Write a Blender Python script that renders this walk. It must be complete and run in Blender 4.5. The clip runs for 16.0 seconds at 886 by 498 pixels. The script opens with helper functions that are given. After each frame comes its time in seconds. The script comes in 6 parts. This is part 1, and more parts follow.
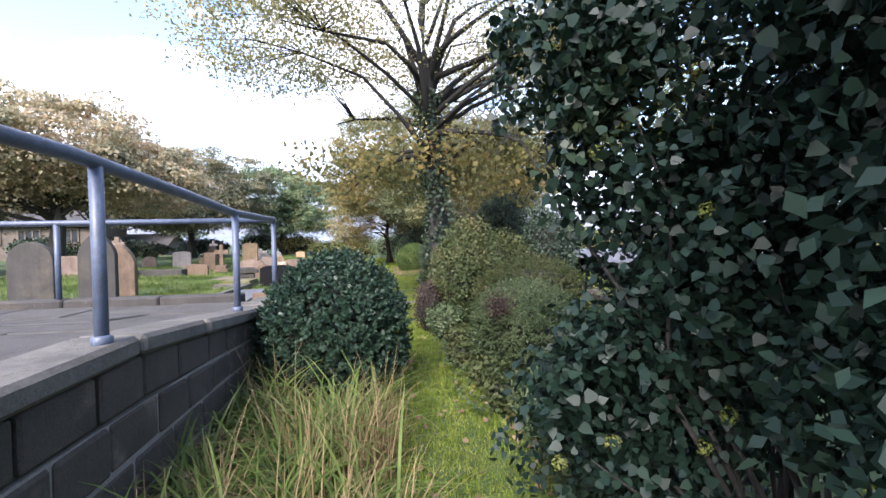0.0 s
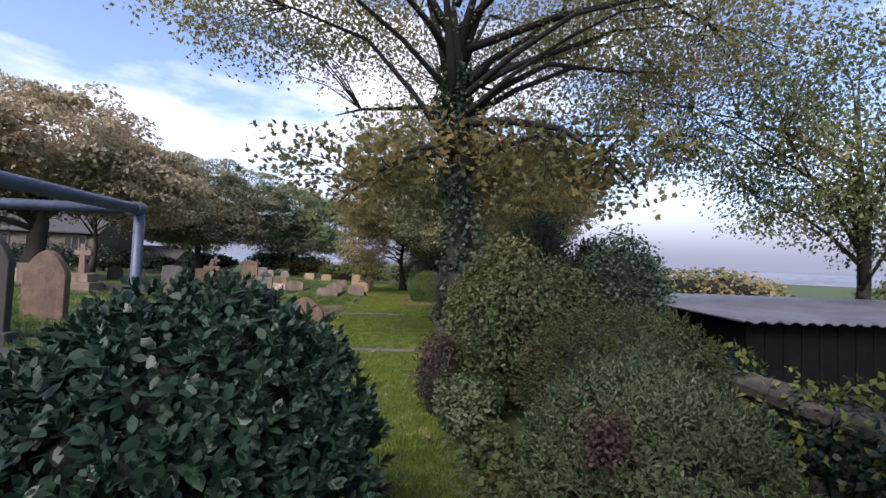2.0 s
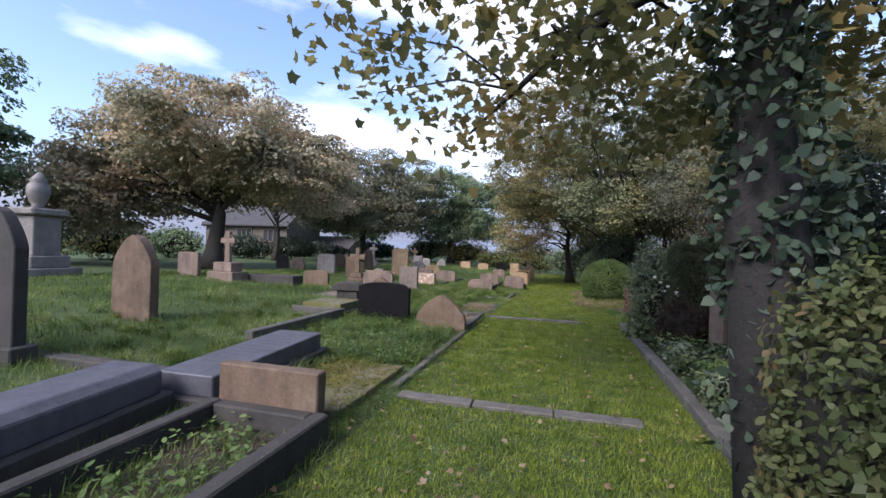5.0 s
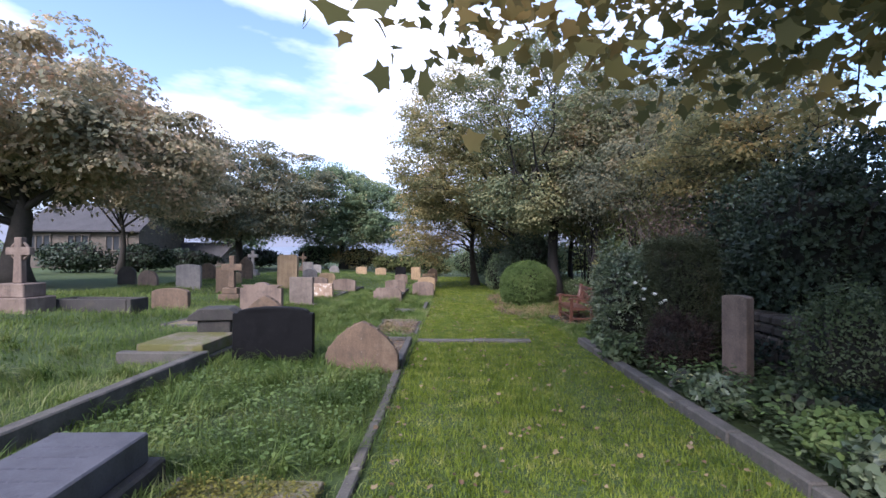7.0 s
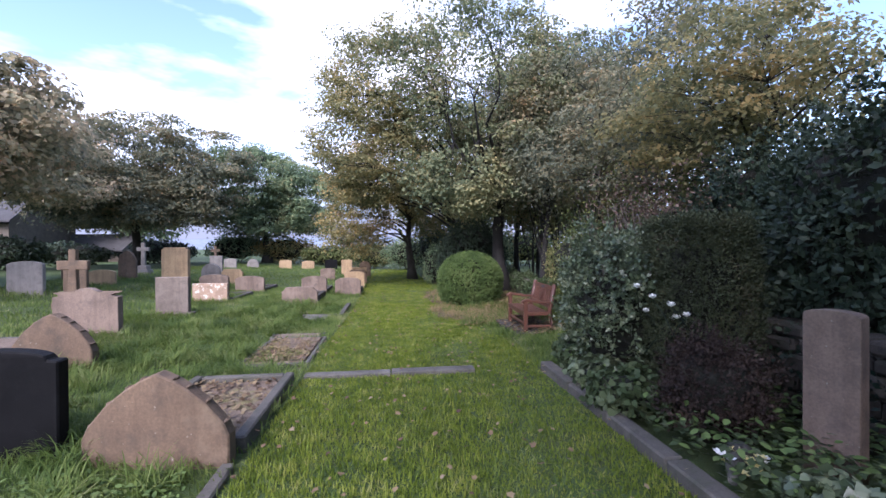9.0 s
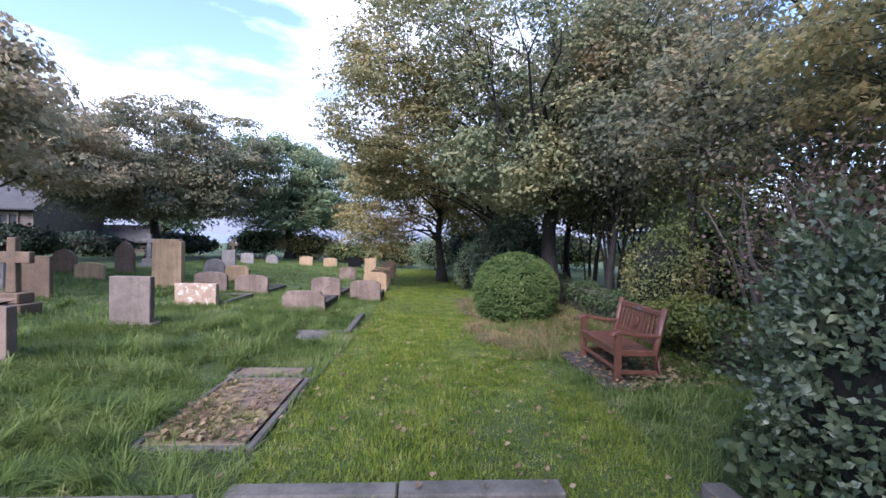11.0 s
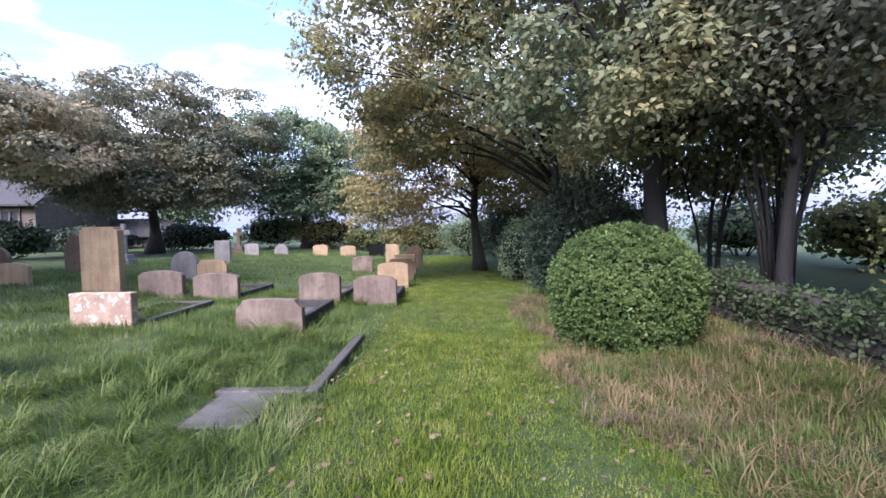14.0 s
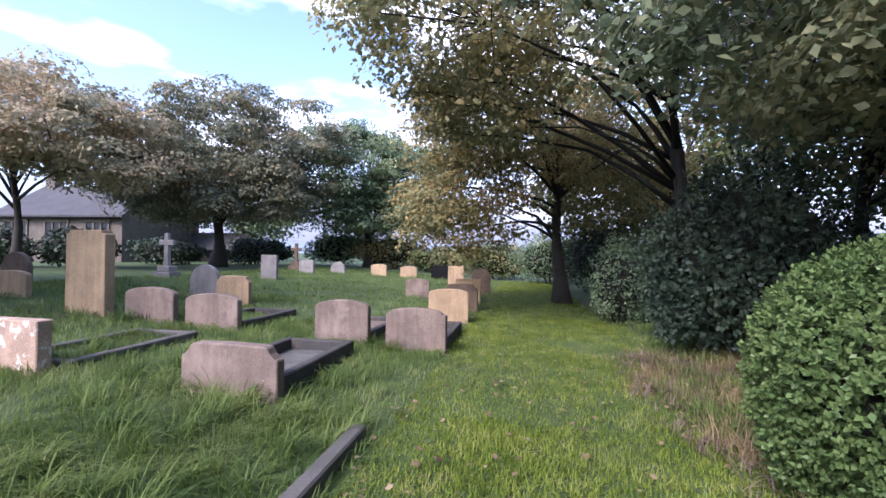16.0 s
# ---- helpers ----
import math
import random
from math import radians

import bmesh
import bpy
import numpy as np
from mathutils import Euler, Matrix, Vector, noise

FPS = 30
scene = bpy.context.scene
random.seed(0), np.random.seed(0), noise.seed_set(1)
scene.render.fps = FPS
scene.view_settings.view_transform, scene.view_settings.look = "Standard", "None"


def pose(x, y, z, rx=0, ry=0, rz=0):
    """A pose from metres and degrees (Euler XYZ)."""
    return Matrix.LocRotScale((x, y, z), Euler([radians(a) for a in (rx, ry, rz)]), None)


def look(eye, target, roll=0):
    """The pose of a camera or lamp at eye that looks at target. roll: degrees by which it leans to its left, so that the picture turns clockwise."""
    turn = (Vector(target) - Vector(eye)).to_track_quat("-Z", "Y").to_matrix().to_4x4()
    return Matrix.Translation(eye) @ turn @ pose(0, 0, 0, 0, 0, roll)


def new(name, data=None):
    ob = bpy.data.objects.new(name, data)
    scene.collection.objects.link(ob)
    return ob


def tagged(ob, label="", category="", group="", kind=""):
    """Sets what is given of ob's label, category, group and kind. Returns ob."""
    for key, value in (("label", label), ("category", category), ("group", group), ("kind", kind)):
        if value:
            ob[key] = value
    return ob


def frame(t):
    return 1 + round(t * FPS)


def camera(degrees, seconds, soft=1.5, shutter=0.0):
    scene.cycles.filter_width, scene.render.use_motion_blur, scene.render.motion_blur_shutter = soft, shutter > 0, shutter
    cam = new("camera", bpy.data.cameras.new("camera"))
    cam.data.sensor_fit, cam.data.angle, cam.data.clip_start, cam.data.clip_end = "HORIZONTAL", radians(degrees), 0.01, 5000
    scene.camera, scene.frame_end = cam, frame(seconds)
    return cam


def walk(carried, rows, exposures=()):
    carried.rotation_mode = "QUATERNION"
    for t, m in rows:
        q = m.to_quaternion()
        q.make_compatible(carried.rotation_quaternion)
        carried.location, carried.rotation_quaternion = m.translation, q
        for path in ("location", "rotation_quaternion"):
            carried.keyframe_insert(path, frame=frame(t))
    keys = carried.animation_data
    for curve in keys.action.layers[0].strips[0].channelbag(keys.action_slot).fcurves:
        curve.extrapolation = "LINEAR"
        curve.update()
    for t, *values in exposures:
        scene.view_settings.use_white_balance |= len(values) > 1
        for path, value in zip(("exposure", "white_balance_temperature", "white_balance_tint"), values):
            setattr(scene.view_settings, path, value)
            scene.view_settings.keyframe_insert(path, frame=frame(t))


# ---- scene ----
cam = camera(91.5, 16.0)
METRES, EYE, TILT, LEAN, TURN = 23.5, 1.75, 0.0, 0.0, -8.1
ROWS = [
    (0.0, 0.0, 0.0, 0.0, -0.02, -1.34, 1.07),
    (0.5, -0.0013, 0.0327, 0.0013, -0.12, -0.43, 2.4),
    (1.0, -0.0025, 0.0653, 0.0015, 0.14, 1.15, 0.26),
    (1.5, -0.0019, 0.0971, 0.0015, 3.52, 3.25, 0.41),
    (2.0, -0.0035, 0.1286, -0.0009, 2.33, 2.49, -2.24),
    (2.5, -0.0015, 0.16, -0.0025, 0.46, 3.81, -1.34),
    (3.0, -0.0038, 0.1922, -0.0042, 3.93, 2.97, -1.35),
    (3.5, -0.0077, 0.2242, -0.0051, 9.33, 1.12, -3.61),
    (4.0, -0.0139, 0.2536, -0.0041, 22.31, -0.47, -3.14),
    (6.5, -0.0944, 0.3752, -0.0021, 21.54, 1.52, 0.41),
    (7.0, -0.1051, 0.4016, -0.0017, 8.61, 0.82, -0.24),
    (7.5, -0.1063, 0.4316, -0.0039, 5.91, -0.23, -0.38),
    (8.0, -0.1078, 0.4622, -0.0051, 5.29, -0.43, -1.2),
    (8.5, -0.1029, 0.4925, -0.0039, 0.64, -1.78, -1.02),
    (9.0, -0.0995, 0.5235, -0.0023, 1.07, -0.42, 0.35),
    (9.5, -0.1011, 0.5552, -0.002, 1.82, -0.98, -1.08),
    (12.0, -0.1183, 0.7106, -0.0061, 6.0, -0.26, -0.32),
    (12.5, -0.1215, 0.7447, -0.0072, 3.39, -1.45, 0.57),
    (13.0, -0.1295, 0.7754, -0.0065, 3.66, -4.11, -2.09),
    (13.5, -0.1339, 0.8054, -0.0091, 6.03, -3.02, 1.25),
    (14.0, -0.1393, 0.8359, -0.0115, 9.11, -2.55, 1.12),
    (14.5, -0.143, 0.873, -0.0155, 8.51, -3.95, -3.5),
    (15.0, -0.1479, 0.9057, -0.0148, 8.52, -1.7, -0.69),
    (15.5, -0.1553, 0.9363, -0.0159, 8.4, -0.27, -2.14),
    (16.0, -0.1613, 0.9644, -0.0174, 18.59, 0.62, -0.75),
]
walk(cam, [(t, pose(0, 0, EYE, TILT, LEAN, TURN) @ pose(METRES * x, METRES * y, METRES * z, 90 + pitch, roll, yaw)) for t, x, y, z, yaw, pitch, roll in ROWS], [(0.0, 2.05, 6200, 19), (0.5, 1.8, 6300, 20), (1.0, 1.3, 6400, 21), (2.0, 0.9, 6200, 22), (2.5, 1.15, 6500, 24), (3.0, 1.2, 6500, 24), (4.0, 1.05, 6200, 19), (6.5, 1.18, 5700, 21), (7.5, 1.4, 5750, 23), (9.5, 1.52, 5600, 25), (12.0, 1.65, 5500, 25), (14.5, 1.85, 5600, 26), (16.0, 1.72, 5600, 27)])

# ---- world, sun ----
SUN_EL, SUN_AZ = radians(40), radians(208)   # azimuth from +y towards +x
world = bpy.data.worlds.new("sky_world")
scene.world = world
world.use_nodes = True
wn, wl = world.node_tree.nodes, world.node_tree.links
wn.clear()
w_out = wn.new("ShaderNodeOutputWorld")
w_bg = wn.new("ShaderNodeBackground")
w_sky = wn.new("ShaderNodeTexSky")
w_sky.sky_type = "NISHITA"
w_sky.sun_disc = False
w_sky.sun_elevation, w_sky.sun_rotation = SUN_EL, SUN_AZ
w_sky.dust_density = 1.5
w_co = wn.new("ShaderNodeTexCoord")
w_map = wn.new("ShaderNodeMapping")
w_map.inputs["Scale"].default_value = (1.0, 1.0, 3.2)
w_map.inputs["Location"].default_value = (0.35, 0.2, 0.0)
w_noise = wn.new("ShaderNodeTexNoise")
w_noise.inputs["Scale"].default_value = 1.7
w_noise.inputs["Detail"].default_value = 6
w_noise.inputs["Roughness"].default_value = 0.55
w_ramp = wn.new("ShaderNodeValToRGB")
w_ramp.color_ramp.elements[0].position = 0.47
w_ramp.color_ramp.elements[1].position = 0.66
w_mix = wn.new("ShaderNodeMixRGB")
w_sep = wn.new("ShaderNodeSeparateXYZ")
w_low = wn.new("ShaderNodeMapRange")
w_low.interpolation_type = "SMOOTHSTEP"
w_low.inputs["From Min"].default_value, w_low.inputs["From Max"].default_value = 0.02, 0.21
w_haze = wn.new("ShaderNodeMixRGB")   # lavender haze at the horizon, sky and cloud above
w_haze.inputs["Color1"].default_value = (1.5, 1.62, 2.0, 1)
w_mix.inputs["Color2"].default_value = (5.6, 5.75, 6.1, 1)
wl.new(w_co.outputs["Generated"], w_sep.inputs[0])
wl.new(w_sep.outputs["Z"], w_low.inputs["Value"])
wl.new(w_low.outputs["Result"], w_haze.inputs["Fac"])
wl.new(w_mix.outputs["Color"], w_haze.inputs["Color2"])
wl.new(w_co.outputs["Generated"], w_map.inputs["Vector"])
wl.new(w_map.outputs["Vector"], w_noise.inputs["Vector"])
# the cloud bank is thickest ahead, over the end of the path
w_dot = wn.new("ShaderNodeVectorMath")
w_dot.operation = "DOT_PRODUCT"
w_dot.inputs[1].default_value = (0.32, 0.92, 0.2)
w_add = wn.new("ShaderNodeMath")
w_add.operation = "MULTIPLY_ADD"
w_add.inputs[1].default_value = 0.30
w_sub = wn.new("ShaderNodeMath")
w_sub.operation = "SUBTRACT"
w_sub.inputs[1].default_value = 0.20
wl.new(w_co.outputs["Generated"], w_dot.inputs[0])
wl.new(w_dot.outputs["Value"], w_add.inputs[0])
wl.new(w_noise.outputs["Fac"], w_add.inputs[2])
wl.new(w_add.outputs[0], w_sub.inputs[0])
wl.new(w_sub.outputs[0], w_ramp.inputs["Fac"])
wl.new(w_ramp.outputs["Color"], w_mix.inputs["Fac"])
wl.new(w_sky.outputs["Color"], w_mix.inputs["Color1"])
wl.new(w_haze.outputs["Color"], w_bg.inputs["Color"])
w_bg.inputs["Strength"].default_value = 0.15
wl.new(w_bg.outputs["Background"], w_out.inputs["Surface"])

sun = new("sun", bpy.data.lights.new("sun", "SUN"))
sun.data.energy, sun.data.angle, sun.data.color = 2.2, radians(25), (1.0, 0.94, 0.86)
sun_dir = Vector((math.sin(SUN_AZ) * math.cos(SUN_EL), math.cos(SUN_AZ) * math.cos(SUN_EL), math.sin(SUN_EL)))
sun.matrix_world = look(sun_dir * 60, (0, 0, 0))
tagged(sun, "low hazy autumn sun behind thin cloud", "sun")


# ---- materials ----
def ramp_of(nt, stops):
    r = nt.nodes.new("ShaderNodeValToRGB")
    while len(r.color_ramp.elements) < len(stops):
        r.color_ramp.elements.new(0.5)
    for e, (p, c) in zip(r.color_ramp.elements, stops):
        e.position, e.color = p, (*c, 1)
    return r


def noise_of(nt, scale, detail=4, vec=None, rough=0.6):
    n = nt.nodes.new("ShaderNodeTexNoise")
    n.inputs["Scale"].default_value, n.inputs["Detail"].default_value = scale, detail
    n.inputs["Roughness"].default_value = rough
    if vec:
        nt.links.new(vec, n.inputs["Vector"])
    return n


def mixed(nt, kind, fac, a, b):
    m = nt.nodes.new("ShaderNodeMixRGB")
    m.blend_type = kind
    for key, v in (("Fac", fac), ("Color1", a), ("Color2", b)):
        if isinstance(v, (int, float)):
            m.inputs[key].default_value = v
        elif isinstance(v, tuple):
            m.inputs[key].default_value = (*v, 1)
        else:
            nt.links.new(v, m.inputs[key])
    return m.outputs["Color"]


def surface(name, base, spots, coarse=3.0, fine=40.0, rough=0.85, bump=0.3, bump_scale=60.0, metal=0.0, spot_lo=0.5, spot_hi=0.68, patch=None, patch_scale=1.2, patch_lo=0.55, patch_hi=0.7, lichen=None, streak=0.0):
    """A weathered surface: two-tone base, fine grain, stained patches, relief."""
    m = bpy.data.materials.new(name)
    m.use_nodes = True
    nt = m.node_tree
    b = nt.nodes["Principled BSDF"]
    co = nt.nodes.new("ShaderNodeTexCoord").outputs["Object"]
    info = nt.nodes.new("ShaderNodeObjectInfo")
    off = nt.nodes.new("ShaderNodeVectorMath")
    off.operation = "MULTIPLY_ADD"
    off.inputs[1].default_value = (1, 1, 1)
    nt.links.new(co, off.inputs[0])
    shift = nt.nodes.new("ShaderNodeVectorMath")
    shift.operation = "SCALE"
    shift.inputs[0].default_value = (13.7, 7.3, 5.1)
    nt.links.new(info.outputs["Random"], shift.inputs["Scale"])
    nt.links.new(shift.outputs["Vector"], off.inputs[2])
    co = off.outputs["Vector"]
    n1 = noise_of(nt, coarse, 5, co)
    n2 = noise_of(nt, fine, 3, co)
    r1 = ramp_of(nt, [(0.3, tuple(0.72 * c for c in base)), (0.5, base), (0.72, tuple(min(1, 1.22 * c) for c in base))])
    nt.links.new(n1.outputs["Fac"], r1.inputs["Fac"])
    r2 = ramp_of(nt, [(0.3, (0.72, 0.72, 0.72)), (0.7, (1.15, 1.15, 1.15))])
    nt.links.new(n2.outputs["Fac"], r2.inputs["Fac"])
    col = mixed(nt, "MULTIPLY", 0.8, r1.outputs["Color"], r2.outputs["Color"])
    n3 = noise_of(nt, coarse * 2.1, 7, co, 0.7)
    r3 = ramp_of(nt, [(spot_lo, (0, 0, 0)), (spot_hi, (1, 1, 1))])
    nt.links.new(n3.outputs["Fac"], r3.inputs["Fac"])
    f = nt.nodes.new("ShaderNodeMath")
    f.operation = "MULTIPLY"
    f.inputs[1].default_value = 0.75
    nt.links.new(r3.outputs["Color"], f.inputs[0])
    col = mixed(nt, "MIX", f.outputs[0], col, spots)
    if patch:
        n4 = noise_of(nt, patch_scale, 6, co, 0.65)
        r4 = ramp_of(nt, [(patch_lo, (0, 0, 0)), (patch_hi, (1, 1, 1))])
        nt.links.new(n4.outputs["Fac"], r4.inputs["Fac"])
        col = mixed(nt, "MIX", r4.outputs["Color"], col, patch)
    if streak:
        mp = nt.nodes.new("ShaderNodeMapping")
        mp.inputs["Scale"].default_value = (8, 8, 0.7)
        nt.links.new(co, mp.inputs["Vector"])
        n6 = noise_of(nt, 1.0, 4, mp.outputs["Vector"])
        r6 = ramp_of(nt, [(0.42, (1, 1, 1)), (0.66, (1 - streak, 1 - streak, 1 - streak))])
        nt.links.new(n6.outputs["Fac"], r6.inputs["Fac"])
        col = mixed(nt, "MULTIPLY", 1.0, col, r6.outputs["Color"])
    if lichen:
        n7 = noise_of(nt, 26.0, 3, co, 0.55)
        r7 = ramp_of(nt, [(0.70, (0, 0, 0)), (0.78, (0.7, 0.7, 0.7))])
        nt.links.new(n7.outputs["Fac"], r7.inputs["Fac"])
        col = mixed(nt, "MIX", r7.outputs["Color"], col, lichen)
    nt.links.new(col, b.inputs["Base Color"])
    b.inputs["Roughness"].default_value, b.inputs["Metallic"].default_value = rough, metal
    n5 = noise_of(nt, bump_scale, 6, co, 0.65)
    bp = nt.nodes.new("ShaderNodeBump")
    bp.inputs["Strength"].default_value, bp.inputs["Distance"].default_value = bump, 0.02
    nt.links.new(n5.outputs["Fac"], bp.inputs["Height"])
    nt.links.new(bp.outputs["Normal"], b.inputs["Normal"])
    return m


def leafy(name, colours, translucent=0.35, rough=0.6, patch_scale=0.6, spec=0.12):
    """Leaves or blades: a colour each, drifting in patches, with light shining through."""
    m = bpy.data.materials.new(name)
    m.use_nodes = True
    nt = m.node_tree
    b = nt.nodes["Principled BSDF"]
    geo = nt.nodes.new("ShaderNodeNewGeometry")
    n = noise_of(nt, patch_scale, 3, geo.outputs["Position"])
    add = nt.nodes.new("ShaderNodeMath")
    add.operation = "MULTIPLY_ADD"
    add.inputs[1].default_value, add.inputs[2].default_value = 1.9, -0.7
    nt.links.new(n.outputs["Fac"], add.inputs[0])
    mixv = nt.nodes.new("ShaderNodeMath")
    mixv.operation = "MULTIPLY_ADD"
    mixv.inputs[1].default_value = 0.36
    nt.links.new(geo.outputs["Random Per Island"], mixv.inputs[0])
    half = nt.nodes.new("ShaderNodeMath")
    half.operation = "MULTIPLY_ADD"
    half.inputs[1].default_value, half.inputs[2].default_value = 0.75, 0.10
    nt.links.new(add.outputs[0], half.inputs[0])
    nt.links.new(half.outputs[0], mixv.inputs[2])
    k = len(colours)
    r = ramp_of(nt, [((i + 0.5) / k, c) for i, c in enumerate(colours)])
    nt.links.new(mixv.outputs[0], r.inputs["Fac"])
    nt.links.new(r.outputs["Color"], b.inputs["Base Color"])
    b.inputs["Roughness"].default_value = rough
    b.inputs["Specular IOR Level"].default_value = spec
    tr = nt.nodes.new("ShaderNodeBsdfTranslucent")
    nt.links.new(r.outputs["Color"], tr.inputs["Color"])
    mx = nt.nodes.new("ShaderNodeMixShader")
    mx.inputs[0].default_value = translucent
    nt.links.new(b.outputs[0], mx.inputs[1])
    nt.links.new(tr.outputs[0], mx.inputs[2])
    nt.links.new(mx.outputs[0], nt.nodes["Material Output"].inputs["Surface"])
    return m


SANDSTONE = surface("weathered_sandstone", (0.135, 0.090, 0.056), (0.066, 0.050, 0.036), 2.5, 45, patch=(0.18, 0.13, 0.085), patch_scale=1.7, streak=0.22, lichen=(0.34, 0.32, 0.26))
PINKSTONE = surface("pinkish_sandstone", (0.180, 0.130, 0.098), (0.095, 0.074, 0.060), 2.0, 50, patch=(0.24, 0.18, 0.14), patch_scale=1.6, streak=0.22, lichen=(0.34, 0.32, 0.26))
BUFFSTONE = surface("buff_sandstone", (0.34, 0.235, 0.13), (0.23, 0.165, 0.10), 2.0, 50, spot_lo=0.55, spot_hi=0.75, streak=0.22, lichen=(0.34, 0.32, 0.26))
BROWNGREY = surface("grey_brown_stone", (0.155, 0.122, 0.098), (0.085, 0.072, 0.055), 2.2, 70, bump=0.25, patch=(0.20, 0.165, 0.135), streak=0.22, lichen=(0.34, 0.32, 0.26))
GREYSTONE = surface("grey_granite", (0.20, 0.18, 0.16), (0.12, 0.11, 0.10), 3.0, 120, rough=0.6, bump=0.15, streak=0.22, lichen=(0.34, 0.32, 0.26))
DARKSTONE = surface("soot_dark_stone", (0.046, 0.041, 0.036), (0.028, 0.031, 0.020), 2.2, 40, patch=(0.075, 0.063, 0.047), patch_scale=1.5, streak=0.22, lichen=(0.16, 0.16, 0.12))
BLACKGRANITE = surface("black_granite_back", (0.007, 0.007, 0.0075), (0.012, 0.012, 0.0125), 3.0, 160, rough=0.55, bump=0.12)
BLACKGRANITE.node_tree.nodes["Principled BSDF"].inputs["Specular IOR Level"].default_value = 0.08
SLATE = surface("grey_slate_ledger", (0.085, 0.084, 0.096), (0.052, 0.052, 0.056), 3.0, 60, rough=0.55, bump=0.2, patch=(0.11, 0.108, 0.12), patch_scale=2.5, streak=0.2)
LETTERING = surface("worn_cut_lettering", (0.065, 0.065, 0.075), (0.10, 0.10, 0.115), 12.0, 90, rough=0.7, bump=0.3)
MOSSY = surface("mossy_stone", (0.17, 0.14, 0.10), (0.10, 0.115, 0.03), 3.0, 40, spot_lo=0.42, spot_hi=0.58, bump=0.8, patch=(0.105, 0.10, 0.026), patch_scale=2.0, patch_lo=0.48, patch_hi=0.56)
KERBSTONE = surface("worn_kerb_stone", (0.085, 0.077, 0.066), (0.05, 0.055, 0.034), 2.5, 50, patch=(0.14, 0.125, 0.105), patch_scale=2.2, lichen=(0.34, 0.32, 0.26))
LICHEN = surface("lichen_blotched_stone", (0.33, 0.23, 0.16), (0.62, 0.58, 0.50), 4.5, 50, spot_lo=0.56, spot_hi=0.60)
PAVING = surface("grey_flagstone", (0.115, 0.106, 0.092), (0.055, 0.058, 0.038), 1.8, 40, bump=0.6, patch=(0.155, 0.143, 0.122), patch_scale=1.3, streak=0.25, lichen=(0.26, 0.25, 0.21))
FLAGS = surface("damp_dark_flagstone", (0.068, 0.062, 0.054), (0.035, 0.037, 0.026), 1.8, 40, bump=0.8, patch=(0.10, 0.092, 0.08), patch_scale=1.1, lichen=(0.20, 0.19, 0.16))
WALLSTONE = surface("dark_gritstone_block", (0.048, 0.040, 0.032), (0.03, 0.035, 0.02), 3.0, 35, bump=0.7, patch=(0.12, 0.10, 0.075), patch_scale=2.5)
MORTAR = surface("pale_lime_mortar", (0.21, 0.195, 0.17), (0.16, 0.15, 0.13), 4.0, 60, bump=0.6)
RAILPAINT = surface("blue_grey_paint_on_iron", (0.075, 0.095, 0.14), (0.05, 0.055, 0.07), 6.0, 80, rough=0.45, bump=0.15)
BENCHWOOD = surface("red_brown_stained_hardwood", (0.115, 0.048, 0.030), (0.050, 0.026, 0.019), 5.0, 70, rough=0.42, bump=0.25)
SOIL = surface("dark_leafy_soil", (0.055, 0.040, 0.028), (0.10, 0.065, 0.035), 4.0, 30, bump=1.0)
GRAVEL = surface("reddish_grave_gravel", (0.17, 0.125, 0.09), (0.09, 0.065, 0.05), 9.0, 90, bump=1.0, patch=(0.22, 0.20, 0.06), patch_scale=1.8)
TURF = surface("damp_turf", (0.046, 0.076, 0.016), (0.068, 0.080, 0.026), 0.8, 25, rough=0.95, bump=1.0, bump_scale=40, patch=(0.06, 0.096, 0.022), patch_scale=0.5)
# darker copy of the bark: shade on trunks and limbs is put into the colour
DARKBARK = surface("shade_dark_bark", (0.013, 0.011, 0.009), (0.008, 0.009, 0.006), 4.0, 30, bump=1.0, bump_scale=25)
BARK = surface("grey_brown_bark", (0.040, 0.033, 0.025), (0.022, 0.026, 0.015), 4.0, 30, bump=1.0, bump_scale=25)
PALEBARK = surface("pale_bark", (0.085, 0.073, 0.056), (0.04, 0.038, 0.027), 4.0, 30, bump=0.8, bump_scale=25)
# honey stone with the wall's shadow put into its darkened colour
HOUSEWALL = surface("honey_coursed_stone", (0.115, 0.094, 0.072), (0.075, 0.063, 0.05), 1.5, 12, bump=0.5)
ROOFSLATE = surface("grey_stone_slate", (0.06, 0.056, 0.056), (0.04, 0.038, 0.036), 1.0, 10, bump=0.5)
DARKGLASS = surface("dark_window_glass", (0.03, 0.035, 0.04), (0.05, 0.05, 0.055), 1, 5, rough=0.25, bump=0.0)
DARKGLASS.node_tree.nodes["Principled BSDF"].inputs["Specular IOR Level"].default_value = 0.2
SHEDWOOD = surface("black_creosoted_boards", (0.004, 0.005, 0.0045), (0.008, 0.009, 0.008), 4, 60, rough=0.7, bump=0.4)
SHEDWOOD.node_tree.nodes["Principled BSDF"].inputs["Specular IOR Level"].default_value = 0.08
SHEDROOF = surface("wet_grey_roof_sheet", (0.10, 0.105, 0.12), (0.06, 0.062, 0.07), 1.2, 40, rough=0.35, bump=0.15)
PETAL = surface("white_petal", (0.85, 0.84, 0.80), (0.75, 0.72, 0.66), 8, 60, rough=0.6, bump=0.1)
YELLOWPETAL = surface("yellow_cream_petal", (0.70, 0.60, 0.25), (0.75, 0.70, 0.5), 8, 60, rough=0.6, bump=0.1)

